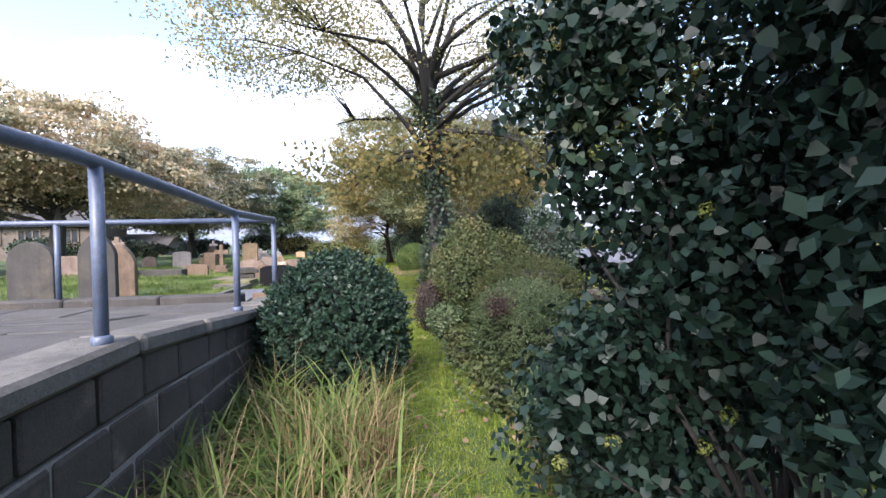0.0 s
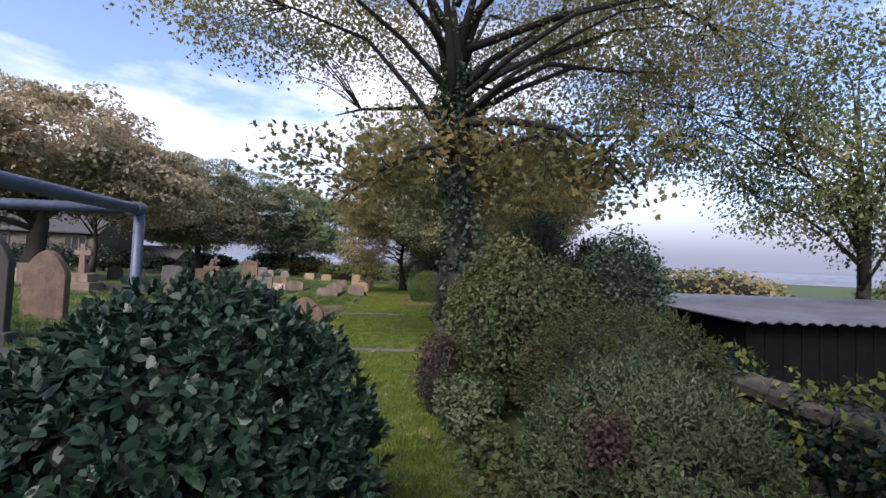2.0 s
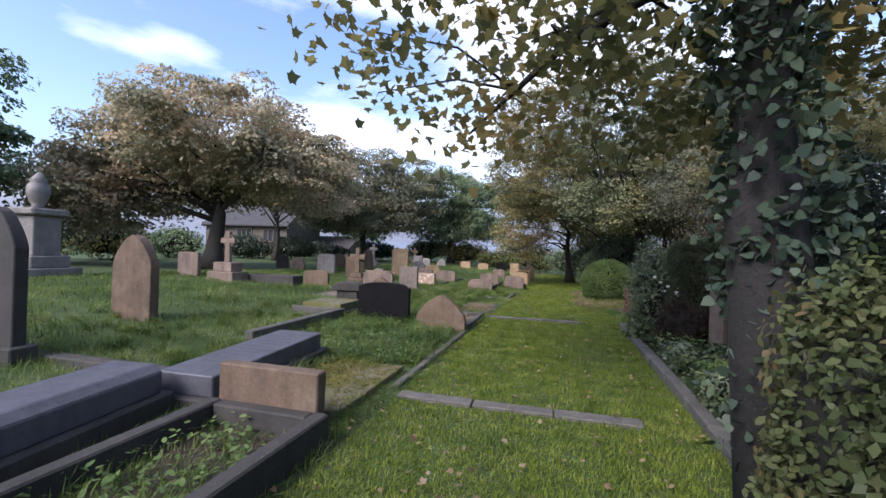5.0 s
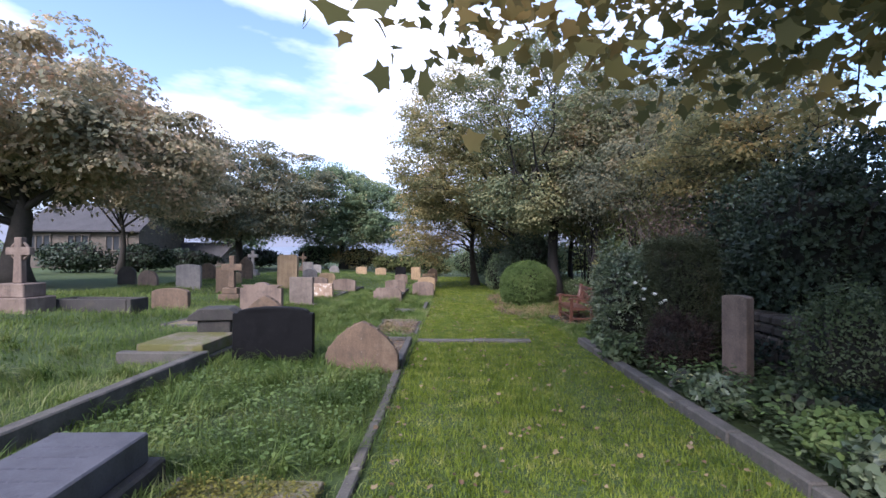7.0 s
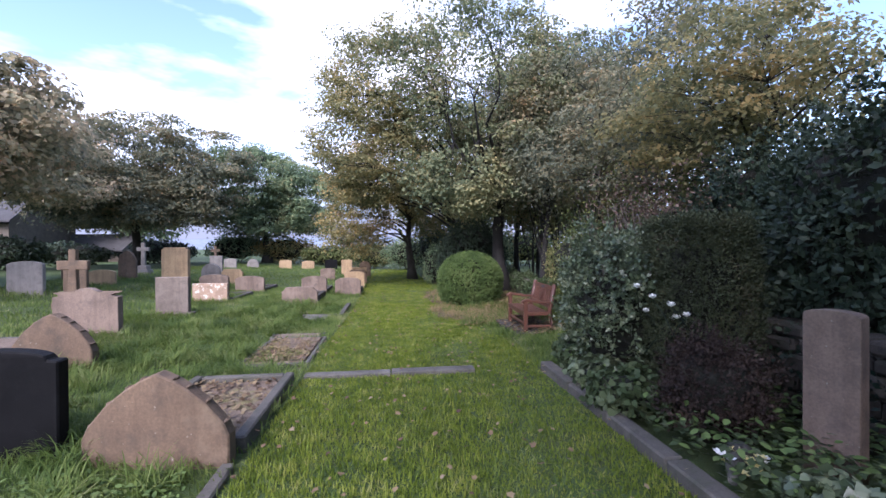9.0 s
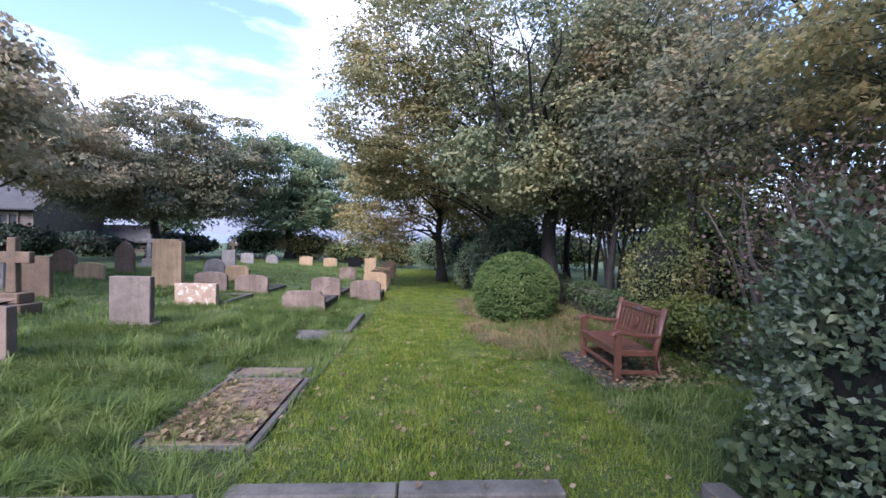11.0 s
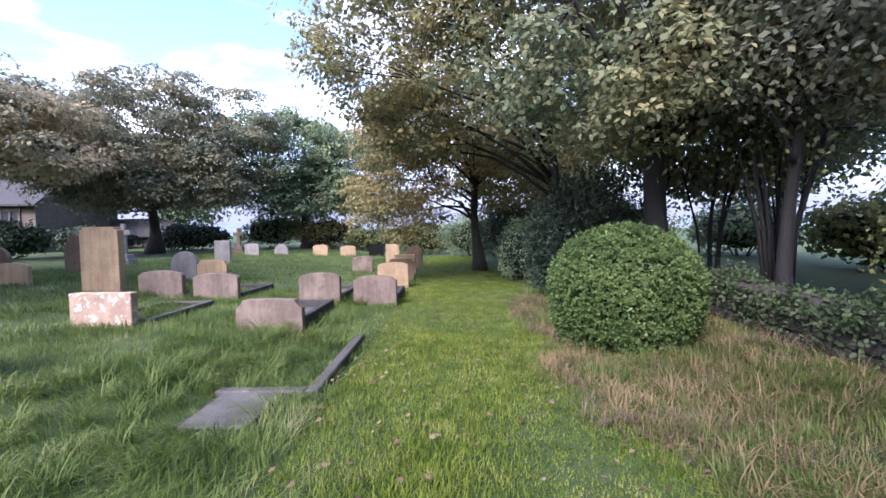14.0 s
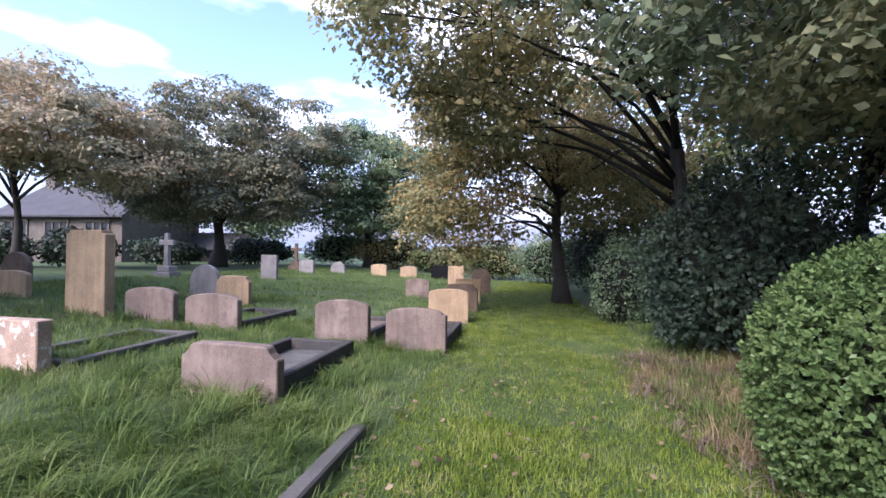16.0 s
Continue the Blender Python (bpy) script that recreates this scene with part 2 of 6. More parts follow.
# near-black core: the shade inside bushes is put into its colour
CORE = surface("shade_dark_inner_twigs", (0.010, 0.011, 0.006), (0.018, 0.015, 0.010), 8.0, 40.0, rough=1.0, bump=1.0)
L_YELLOWING = leafy("yellowing_sycamore_leaves", [(0.075, 0.088, 0.039), (0.150, 0.148, 0.058), (0.255, 0.207, 0.077), (0.378, 0.264, 0.101)], 0.6)
L_SYCGOLD = leafy("sunlit_sycamore_leaves", [(0.127, 0.143, 0.078), (0.218, 0.224, 0.109), (0.362, 0.312, 0.143), (0.569, 0.406, 0.175)], 0.58)
L_SYCMID = leafy("olive_sycamore_leaves", [(0.088, 0.115, 0.072), (0.150, 0.184, 0.100), (0.258, 0.258, 0.131), (0.359, 0.305, 0.144)], 0.42)
L_GOLD = leafy("golden_autumn_leaves", [(0.120, 0.140, 0.066), (0.220, 0.205, 0.092), (0.400, 0.310, 0.125), (0.520, 0.320, 0.135)], 0.45)
# russet and deep green: lightened so the colours carry haze on far crowns
L_RUST = leafy("russet_autumn_leaves", [(0.176, 0.186, 0.126), (0.333, 0.308, 0.192), (0.524, 0.423, 0.267), (0.725, 0.504, 0.333)], 0.5)
L_DEEP = leafy("deep_green_leaves", [(0.076, 0.109, 0.073), (0.134, 0.187, 0.101), (0.231, 0.296, 0.153), (0.433, 0.378, 0.197)])
L_OLIVE = leafy("olive_green_leaves", [(0.058, 0.080, 0.029), (0.115, 0.142, 0.054), (0.189, 0.197, 0.078), (0.345, 0.255, 0.116)])
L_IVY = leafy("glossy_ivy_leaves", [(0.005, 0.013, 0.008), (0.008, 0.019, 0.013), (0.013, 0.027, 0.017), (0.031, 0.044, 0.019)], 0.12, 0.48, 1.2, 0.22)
L_VAR = leafy("variegated_leaves", [(0.04, 0.06, 0.03), (0.07, 0.09, 0.045), (0.13, 0.15, 0.08), (0.32, 0.32, 0.20)], 0.2, 0.5, 3.0, 0.2)
L_LAUREL = leafy("leathery_evergreen_leaves", [(0.012, 0.028, 0.017), (0.019, 0.041, 0.024), (0.028, 0.053, 0.031), (0.042, 0.070, 0.040)], 0.10, 0.42, 1.5, 0.3)
L_SPREAD = leafy("dull_yellow_green_evergreen", [(0.024, 0.036, 0.014), (0.042, 0.056, 0.021), (0.062, 0.072, 0.028), (0.095, 0.080, 0.038)], 0.2, 0.5, 2.0)
L_ROSE = leafy("glossy_rose_leaves", [(0.045, 0.069, 0.039), (0.083, 0.114, 0.060), (0.135, 0.168, 0.090), (0.300, 0.315, 0.195)], 0.2, 0.36, 3.0, 0.5)
L_BOX = leafy("clipped_box_leaves", [(0.031, 0.049, 0.022), (0.056, 0.081, 0.036), (0.083, 0.108, 0.052), (0.107, 0.126, 0.068)], 0.2, 0.45, 2.0)
L_TOPIARY = leafy("clipped_privet_leaves", [(0.058, 0.095, 0.031), (0.095, 0.144, 0.045), (0.136, 0.192, 0.062), (0.181, 0.213, 0.080)], 0.25, 0.4, 2.0)
L_YEW = leafy("black_green_yew_needles", [(0.020, 0.034, 0.022), (0.034, 0.053, 0.033), (0.054, 0.077, 0.045), (0.077, 0.101, 0.057)], 0.12, 0.5, 1.0, 0.25)
L_CONIFER = leafy("dull_conifer_sprays", [(0.041, 0.048, 0.026), (0.056, 0.068, 0.036), (0.074, 0.088, 0.043), (0.109, 0.090, 0.053)], 0.12, 0.6, 1.6, 0.15)
L_BROWN = leafy("dead_brown_leaves", [(0.018, 0.013, 0.012), (0.034, 0.023, 0.019), (0.056, 0.038, 0.030), (0.093, 0.065, 0.046)], 0.15, 0.7, 2.0, 0.2)
L_MIXED = leafy("shrub_leaves_turning", [(0.036, 0.052, 0.020), (0.062, 0.080, 0.032), (0.098, 0.106, 0.044), (0.175, 0.110, 0.055)], 0.3, 0.45, 1.5)
L_GRASS = leafy("short_lawn_grass", [(0.071, 0.111, 0.015), (0.141, 0.192, 0.023), (0.213, 0.255, 0.040), (0.322, 0.318, 0.113)], 0.4, 0.6, 3.5, 0.15)
L_LONG = leafy("long_rough_grass", [(0.050, 0.089, 0.022), (0.101, 0.154, 0.034), (0.164, 0.212, 0.054), (0.285, 0.290, 0.140)], 0.45, 0.55, 1.6, 0.2)
L_STRAW = leafy("dry_straw_grass", [(0.100, 0.112, 0.038), (0.190, 0.160, 0.071), (0.310, 0.228, 0.119), (0.419, 0.301, 0.171)], 0.35, 0.6, 2.0, 0.15)
L_LIME = leafy("lime_green_leaves", [(0.051, 0.071, 0.019), (0.095, 0.115, 0.025), (0.140, 0.153, 0.038), (0.191, 0.178, 0.064)], 0.3, 0.55, 2.0, 0.2)
L_MOSS = leafy("yellow_olive_moss", [(0.060, 0.058, 0.016), (0.125, 0.120, 0.026), (0.200, 0.180, 0.042), (0.110, 0.075, 0.035)], 0.2, 0.7, 3.0, 0.1)
L_PINK = leafy("withered_pinkish_leaves", [(0.06, 0.045, 0.035), (0.13, 0.09, 0.07), (0.21, 0.15, 0.12), (0.16, 0.17, 0.06)], 0.25, 0.6, 2.0, 0.15)
# leaf colours paled to carry distance haze on the far crowns
L_DUSK = leafy("dull_green_turning_leaves", [(0.100, 0.120, 0.092), (0.176, 0.192, 0.128), (0.280, 0.256, 0.152), (0.448, 0.304, 0.168)], 0.55)
L_FALLEN = leafy("fallen_leaves", [(0.068, 0.040, 0.025), (0.136, 0.085, 0.047), (0.236, 0.177, 0.092), (0.238, 0.187, 0.128)], 0.15, 0.6, 3.0, 0.3)


# ---- builders ----
NO_GRASS = []   # spots that stay bare: middle, half sizes


def thing(name, x, y, z, rz=0.0, label="", category="", group="", kind=""):
    ob = new(name)
    ob.empty_display_size = 0.1
    ob.matrix_basis = pose(x, y, z, 0, 0, rz)
    return tagged(ob, label, category, group, kind)


def part(name, bm, material, parent=None, label=""):
    me = bpy.data.meshes.new(name)
    bm.to_mesh(me)
    bm.free()
    me.materials.append(material)
    ob = new(name, me)
    ob.parent = parent
    return tagged(ob, label)


def bevelled(bm, w=0.01, seg=1):
    if w > 0:
        bmesh.ops.bevel(bm, geom=[e for e in bm.edges if e.calc_face_angle(0) > 0.5], offset=w, segments=seg, affect="EDGES", clamp_overlap=True)
    return bm


def box(x0, y0, z0, x1, y1, z1, bevel=0.01, bm=None):
    tmp = bmesh.new()
    bmesh.ops.create_cube(tmp, size=1, matrix=Matrix.Translation(((x0 + x1) / 2, (y0 + y1) / 2, (z0 + z1) / 2)) @ Matrix.Diagonal((x1 - x0, y1 - y0, z1 - z0, 1)))
    bevelled(tmp, bevel)
    if bm is None:
        return tmp
    me = bpy.data.meshes.new("tmp")
    tmp.to_mesh(me)
    tmp.free()
    bm.from_mesh(me)
    bpy.data.meshes.remove(me)
    return bm


def prism(outline, depth, bevel=0.012):
    """A slab: an outline in x and z, thick along y, centred."""
    bm = bmesh.new()
    a = [bm.verts.new((x, -depth / 2, z)) for x, z in outline]
    b = [bm.verts.new((x, depth / 2, z)) for x, z in outline]
    bm.faces.new(a)
    bm.faces.new(list(reversed(b)))
    n = len(a)
    for i in range(n):
        j = (i + 1) % n
        bm.faces.new((a[j], a[i], b[i], b[j]))
    bmesh.ops.recalc_face_normals(bm, faces=bm.faces)
    return bevelled(bm, bevel)


def tube(points, radii, sides=8, bm=None):
    """A tapered tube through points."""
    bm = bm or bmesh.new()
    rings = []
    for i, p in enumerate(points):
        p = Vector(p)
        d = Vector(points[min(i + 1, len(points) - 1)]) - Vector(points[max(i - 1, 0)])
        q = d.to_track_quat("Z", "Y")
        rings.append([bm.verts.new(p + q @ Vector((radii[i] * math.cos(a), radii[i] * math.sin(a), 0))) for a in [2 * math.pi * k / sides for k in range(sides)]])
    for r, s in zip(rings, rings[1:]):
        for k in range(sides):
            f = bm.faces.new((r[k], r[(k + 1) % sides], s[(k + 1) % sides], s[k]))
            f.smooth = True
    bm.faces.new(list(reversed(rings[0])))
    bm.faces.new(rings[-1])
    return bm


RNG = np.random.default_rng(7)
# leaf outlines: across, along, lift
OVAL = [(0, 0, 0), (0.26, 0.35, 0.07), (0.2, 0.75, 0.05), (0, 1, 0), (-0.2, 0.75, 0.05), (-0.26, 0.35, 0.07)]
DIAMOND = [(0, 0, 0), (0.32, 0.45, 0.1), (0, 1, 0), (-0.32, 0.45, 0.1)]
HALF_LOBED = [(0.12, 0.04, 0.01), (0.40, 0.05, 0.05), (0.36, 0.24, 0.02), (0.58, 0.48, 0.07), (0.35, 0.52, 0.02), (0.17, 0.68, 0.01)]
LOBED = [(0, 0, 0)] + HALF_LOBED + [(0, 1, 0)] + [(-a, b, c) for a, b, c in reversed(HALF_LOBED)]
IVYLEAF = [(0, 0, 0), (0.36, 0.06, 0.06), (0.40, 0.42, 0.05), (0, 1, -0.06), (-0.40, 0.42, 0.05), (-0.36, 0.06, 0.06)]
LANCE = [(0, 0, 0), (0.19, 0.5, 0.07), (0, 1, -0.04), (-0.19, 0.5, 0.07)]


def mesh_of(name, verts, k, material):
    """A mesh of loose faces of k corners each."""
    n = len(verts) // k
    me = bpy.data.meshes.new(name)
    me.vertices.add(n * k)
    me.vertices.foreach_set("co", np.ascontiguousarray(verts, dtype=np.float32).ravel())
    me.loops.add(n * k)
    me.loops.foreach_set("vertex_index", np.arange(n * k, dtype=np.int32))
    me.polygons.add(n)
    me.polygons.foreach_set("loop_start", np.arange(0, n * k, k, dtype=np.int32))
    me.update(calc_edges=True)
    me.materials.append(material)
    return me


def leaves(name, P, size, shape, material, parent=None, up=0.4, out=None, droop=0.0, label=""):
    """One leaf at each point of P, turned at random, tilted towards up or along out."""
    n = len(P)
    T = np.array(shape, dtype=np.float64)
    nrm = RNG.normal(size=(n, 3))
    nrm /= np.linalg.norm(nrm, axis=1)[:, None]
    nrm[:, 2] += up
    if out is not None:
        nrm += out
    nrm /= np.linalg.norm(nrm, axis=1)[:, None] + 1e-9
    d = RNG.normal(size=(n, 3))
    d[:, 2] -= droop
    d -= nrm * np.sum(d * nrm, axis=1)[:, None]
    d /= np.linalg.norm(d, axis=1)[:, None] + 1e-9
    a = np.cross(d, nrm)
    s = (size * RNG.uniform(0.65, 1.3, n))[:, None, None]
    V = P[:, None, :] + s * (T[None, :, 0:1] * a[:, None, :] + T[None, :, 1:2] * d[:, None, :] + T[None, :, 2:3] * nrm[:, None, :])
    ob = new(name, mesh_of(name, V.reshape(-1, 3), len(shape), material))
    ob.parent = parent
    return tagged(ob, label)


def sprigs(name, P, o, length, count, size, shape, material, parent, lift=0.6):
    """Leafy shoots: from each point a short shoot outwards and up, with leaves set round it."""
    n = len(P)
    ax = o + np.array([0, 0, lift]) + 0.45 * RNG.normal(size=(n, 3))
    ax /= np.linalg.norm(ax, axis=1)[:, None]
    u = RNG.normal(size=(n, 3))
    u -= ax * np.sum(u * ax, axis=1)[:, None]
    u /= np.linalg.norm(u, axis=1)[:, None] + 1e-9
    v = np.cross(ax, u)
    T = np.array(shape, dtype=np.float64)
    ln = length * RNG.uniform(0.6, 1.3, n)
    out = []
    for k in range(count):
        q = (k + 0.5) / count
        a = 2.4 * k
        side = math.cos(a) * u + math.sin(a) * v
        d = side * (1.0 - 0.5 * q) + ax * (0.45 + 0.9 * q) + 0.15 * RNG.normal(size=(n, 3))
        d /= np.linalg.norm(d, axis=1)[:, None]
        w = np.cross(d, ax)
        w /= np.linalg.norm(w, axis=1)[:, None] + 1e-9
        nr = np.cross(w, d)
        b = P + ax * (ln * q)[:, None]
        sz = (size * (1.1 - 0.4 * q) * RNG.uniform(0.75, 1.2, n))[:, None, None]
        out.append(b[:, None, :] + sz * (T[None, :, 0:1] * w[:, None, :] + T[None, :, 1:2] * d[:, None, :] + T[None, :, 2:3] * nr[:, None, :]))
    ob = new(name, mesh_of(name, np.concatenate(out).reshape(-1, 3), len(shape), material))
    ob.parent = parent
    return tagged(ob, kind="stuff")


def lumps(seed, P, scale):
    """Smooth uneven values, -1 to 1, for points."""
    r = np.random.default_rng(seed)
    v = np.zeros(len(P))
    for k in range(5):
        w = r.normal(size=3) * scale * (0.6 + 0.5 * k)
        v += np.sin(P @ w + r.uniform(0, 6.28)) / (1 + 0.5 * k)
    return v / 2.2


def ball_points(n, c, rad, seed, rough=0.15, shell=0.25, low=-1.0, lump=2.0):
    """Points in the outer shell of a lumpy ellipsoid, and their outward ways; none under low (share of the height)."""
    r = np.random.default_rng(seed)
    u = r.normal(size=(int(n * 2.2), 3))
    u /= np.linalg.norm(u, axis=1)[:, None]
    u = u[u[:, 2] > low][:n]
    k = (1 + rough * lumps(seed + 1, u, lump)) * (1 - shell * r.uniform(0, 1, len(u)) ** 1.5)
    P = np.array(c) + u * k[:, None] * np.array(rad)
    o = u / np.array(rad)
    return P, o / np.linalg.norm(o, axis=1)[:, None]


def bush(name, x, y, z, rx, ry, h, n, size, shape, material, label, seed, rough=0.12, out=1.0, category="shrub", stems=7, core=None, sprig=None):
    """A shrub from the ground up to h: twiggy core coloured near black for inner shade, stems, and a skin of leaves; a
    rough one grows in lobes with loose sprays.
    """
    root = thing(name, x, y, z, 0, label, category)
    bm = bmesh.new()
    r = random.Random(seed)
    for k in range(stems):
        a = 6.28 * k / stems + r.uniform(-0.3, 0.3)
        q = r.uniform(0.45, 0.8)
        tube([(0.12 * rx * math.cos(a), 0.12 * ry * math.sin(a), -0.05), (0.35 * rx * math.cos(a), 0.35 * ry * math.sin(a), 0.35 * h), (q * rx * math.cos(a), q * ry * math.sin(a), 0.72 * h)], [0.03, 0.02, 0.008], 5, bm)
    tagged(part("stem", bm, BARK, root), kind="stuff")
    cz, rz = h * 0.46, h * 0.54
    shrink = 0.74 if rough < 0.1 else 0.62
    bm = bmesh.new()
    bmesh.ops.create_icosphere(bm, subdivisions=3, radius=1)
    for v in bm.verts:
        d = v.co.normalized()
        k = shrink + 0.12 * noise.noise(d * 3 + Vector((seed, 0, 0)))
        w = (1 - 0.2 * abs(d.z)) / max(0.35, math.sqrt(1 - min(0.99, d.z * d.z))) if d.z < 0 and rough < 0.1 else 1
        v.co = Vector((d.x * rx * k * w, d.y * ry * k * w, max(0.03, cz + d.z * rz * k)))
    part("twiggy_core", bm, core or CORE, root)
    if rough < 0.1:
        P, o = ball_points(n, (0, 0, cz), (rx, ry, rz), seed, rough, 0.24, -0.92)
        d = np.clip((cz - P[:, 2]) / rz, 0, 0.95)
        P[:, :2] *= ((1 - 0.22 * d ** 2.5) / np.sqrt(1 - d * d))[:, None] * np.where(d > 0.8, 0.97, 1)[:, None]
    else:
        lobes = 9 + int(40 * rough)
        Ps, os_ = [], []
        for k in range(lobes):
            a, u = 6.28 * k * 0.382 + r.uniform(-0.4, 0.4), r.uniform(-0.85, 1.0)
            w = math.sqrt(max(0, 1 - u * u))
            f = r.uniform(0.42, 0.62 + 0.25 * rough)
            q = r.uniform(0.34, 0.52)
            c = (rx * f * w * math.cos(a), ry * f * w * math.sin(a), cz + rz * f * u)
            Pk, ok = ball_points(int(0.8 * n / lobes), c, (rx * q, ry * q, rz * q), seed + 7 * k, 0.2, 0.4, -0.95, 3.0)
            Ps.append(Pk)
            os_.append(ok)
        Pk, ok = ball_points(int(0.2 * n), (0, 0, cz), (rx * 0.85, ry * 0.85, rz * 0.88), seed, 0.2, 0.35, -0.95, 3.0)
        P, o = np.concatenate(Ps + [Pk]), np.concatenate(os_ + [ok])
    P[:, 2] = np.maximum(P[:, 2], 0.04)
    if sprig:
        # sprig: length of the shoots, leaves on each, lift
        k = len(P) // sprig[1]
        pick = np.random.default_rng(seed + 3).permutation(len(P))
        sprigs("shoot", P[pick[:k]] - o[pick[:k]] * sprig[0] * 0.5, o[pick[:k]], sprig[0], sprig[1], size, shape, material, root, sprig[2])
        P, o = P[pick[k:k + len(P) // 4]], o[pick[k:k + len(P) // 4]]
        P = P - o * sprig[0] * 0.6
    tagged(leaves("foliage", P, size, shape, material, root, 0.25, o * out), kind="stuff")
    return root


def tree(name, x, y, z, blobs, trunk_r, fork, n, size, shape, leaf, bark, label, seed, spread=0.55, limbs=10, lean=(0, 0), droop=0.5, clump=1.0, per=60, low_shell=0.5, reach=(), twigs=130, up=0.8, pads=0.0):
    """A tree: tapered trunk to the fork, limbs that reach into the crown, twigs, and leaves in clumps round the twigs.
    blobs: the crown's masses, (dx, dy, height of the middle, rx, ry, rz)."""
    root = thing(name, x, y, z, 0, label, "tree")
    r = np.random.default_rng(seed)
    rr = random.Random(seed)
    top = max(b[2] + 0.5 * b[5] for b in blobs)
    bm = bmesh.new()
    pts, rad = [], []
    for i in range(9):
        q = i / 8
        h = -0.2 + q * (top + 0.2)
        w = min(1, h / max(fork, 0.1)) if h > 0 else 0
        pts.append((lean[0] * w + 0.12 * math.sin(h * 1.1 + seed), lean[1] * w + 0.10 * math.cos(h * 0.9 + seed), h))
        rad.append(trunk_r * (1.45 if i == 0 else 1.0) * max(0.06, (1 - 0.45 * min(1, h / fork)) if h < fork else 0.55 * (1 - (h - fork) / (top - fork + 0.01)) + 0.04))
    tube(pts, rad, 12, bm)
    part("trunk", bm, bark, root)
    vol = np.array([b[3] * b[4] * b[5] for b in blobs]) ** 0.7
    m = max(30, n // per)
    pick = r.choice(len(blobs), m, p=vol / vol.sum())
    u = r.normal(size=(m, 3))
    u /= np.linalg.norm(u, axis=1)[:, None]
    k = (low_shell + (1 - low_shell) * r.uniform(0, 1, m) ** 0.6) * (1 + 0.18 * lumps(seed, u * 2, 1.6))
    B = np.array(blobs)
    C = B[pick, :3] + u * k[:, None] * B[pick, 3:]
    C = C[C[:, 2] > 0.7]
    twig_bm = bmesh.new()
    order = r.permutation(len(C))
    ends = []
    targets = [Vector(e) for e in reach] + [Vector(C[j]) for j in order[:limbs]]
    for e in targets:
        h0 = fork * rr.uniform(0.7, 1.0) + max(0, e.z - fork) * rr.uniform(0.0, 0.85)
        h0 = min(h0, top * 0.8)
        w = min(1, h0 / fork)
        s = Vector((lean[0] * w, lean[1] * w, h0))
        wob = 0.14 * (e - s).length
        mid = s.lerp(e, 0.45) + Vector((rr.uniform(-wob, wob), rr.uniform(-wob, wob), 0.1 * (e - s).length))
        q1, q2 = s.lerp(mid, 0.5) + Vector((0, 0, 0.1)), mid.lerp(e, 0.55) + Vector((rr.uniform(-0.3, 0.3), rr.uniform(-0.3, 0.3), 0.1))
        b = trunk_r * rr.uniform(0.22, 0.42) * (1.12 if len(ends) < 3 * len(reach) else 1) * (1 - 0.35 * min(1, h0 / top))
        part("limb", tube([s, q1, mid, q2, e], [b, b * 0.75, b * 0.52, b * 0.3, 0.012], 7), bark, root)
        ends += [(mid, b * 0.3), (q2, b * 0.25), (q1, b * 0.3)]
    for j in order[limbs:limbs + twigs]:
        e = Vector(C[j])
        s, b = min(ends, key=lambda t: (t[0] - e).length)
        if (s - e).length > 0.42 * top:
            continue
        mid = s.lerp(e, 0.5) + Vector((rr.uniform(-0.2, 0.2), rr.uniform(-0.2, 0.2), 0.08))
        tube([s, mid, e], [b * 0.8, b * 0.5, 0.006], 5, twig_bm)
    tagged(part("twig", twig_bm, bark, root), kind="stuff")
    P = np.repeat(C, per, axis=0) + np.clip(r.normal(size=(len(C) * per, 3)), -1.5, 1.5) * np.array([spread, spread, spread * 0.55]) * clump
    if pads > 0:
        # leaves lie on the upper side of flat domed pads
        u = r.normal(size=(len(C) * per, 3))
        u /= np.linalg.norm(u, axis=1)[:, None]
        u[:, 2] = np.where(r.uniform(0, 1, len(u)) < 0.82, np.abs(u[:, 2]), u[:, 2])
        R = np.repeat(pads * r.uniform(0.6, 1.35, len(C)), per)[:, None]
        tip = 1 + 0.22 * lumps(seed + 9, u * 3 + np.repeat(C, per, axis=0), 1.5)
        P = np.repeat(C, per, axis=0) + u * R * np.array([1.0, 1.0, 0.55]) * (tip * r.uniform(0.8, 1.05, len(u)))[:, None]
    keep = P[:, 2] > 0.5
    P = P[keep]
    o = P - np.repeat(C, per, axis=0)[keep]
    o = o / (np.linalg.norm(o, axis=1)[:, None] + 0.05)
    if shape is LOBED:
        # broad lobed leaves low down, where they are seen singly; plain ones above
        low = P[:, 2] < 4.4
        thin = ~low | (r.uniform(0, 1, len(P)) < 0.3)
        P, o, low = P[thin], o[thin], low[thin]
        tagged(leaves("low_foliage", P[low], size, LOBED, L_YELLOWING, root, up, None, droop), kind="stuff")
        P, o, shape, size = P[~low], o[~low], DIAMOND, size * 0.72
    tagged(leaves("crown", P, size, shape, leaf, root, up, o * 1.3, droop), kind="stuff")
    return root


def ground_z(x, y):
    """The lie of the land."""
    s = min(1, max(0, (y - 18) / 8))
    z = -0.2 * s * s * (3 - 2 * s)
    z += min(0.55, 0.055 * max(0.0, -2.2 - x))
    q = min(1, max(0, (x - 1.5) / 2)) * min(1, max(0, (y - 18.5) / 2))
    z += 0.16 * q
    return z


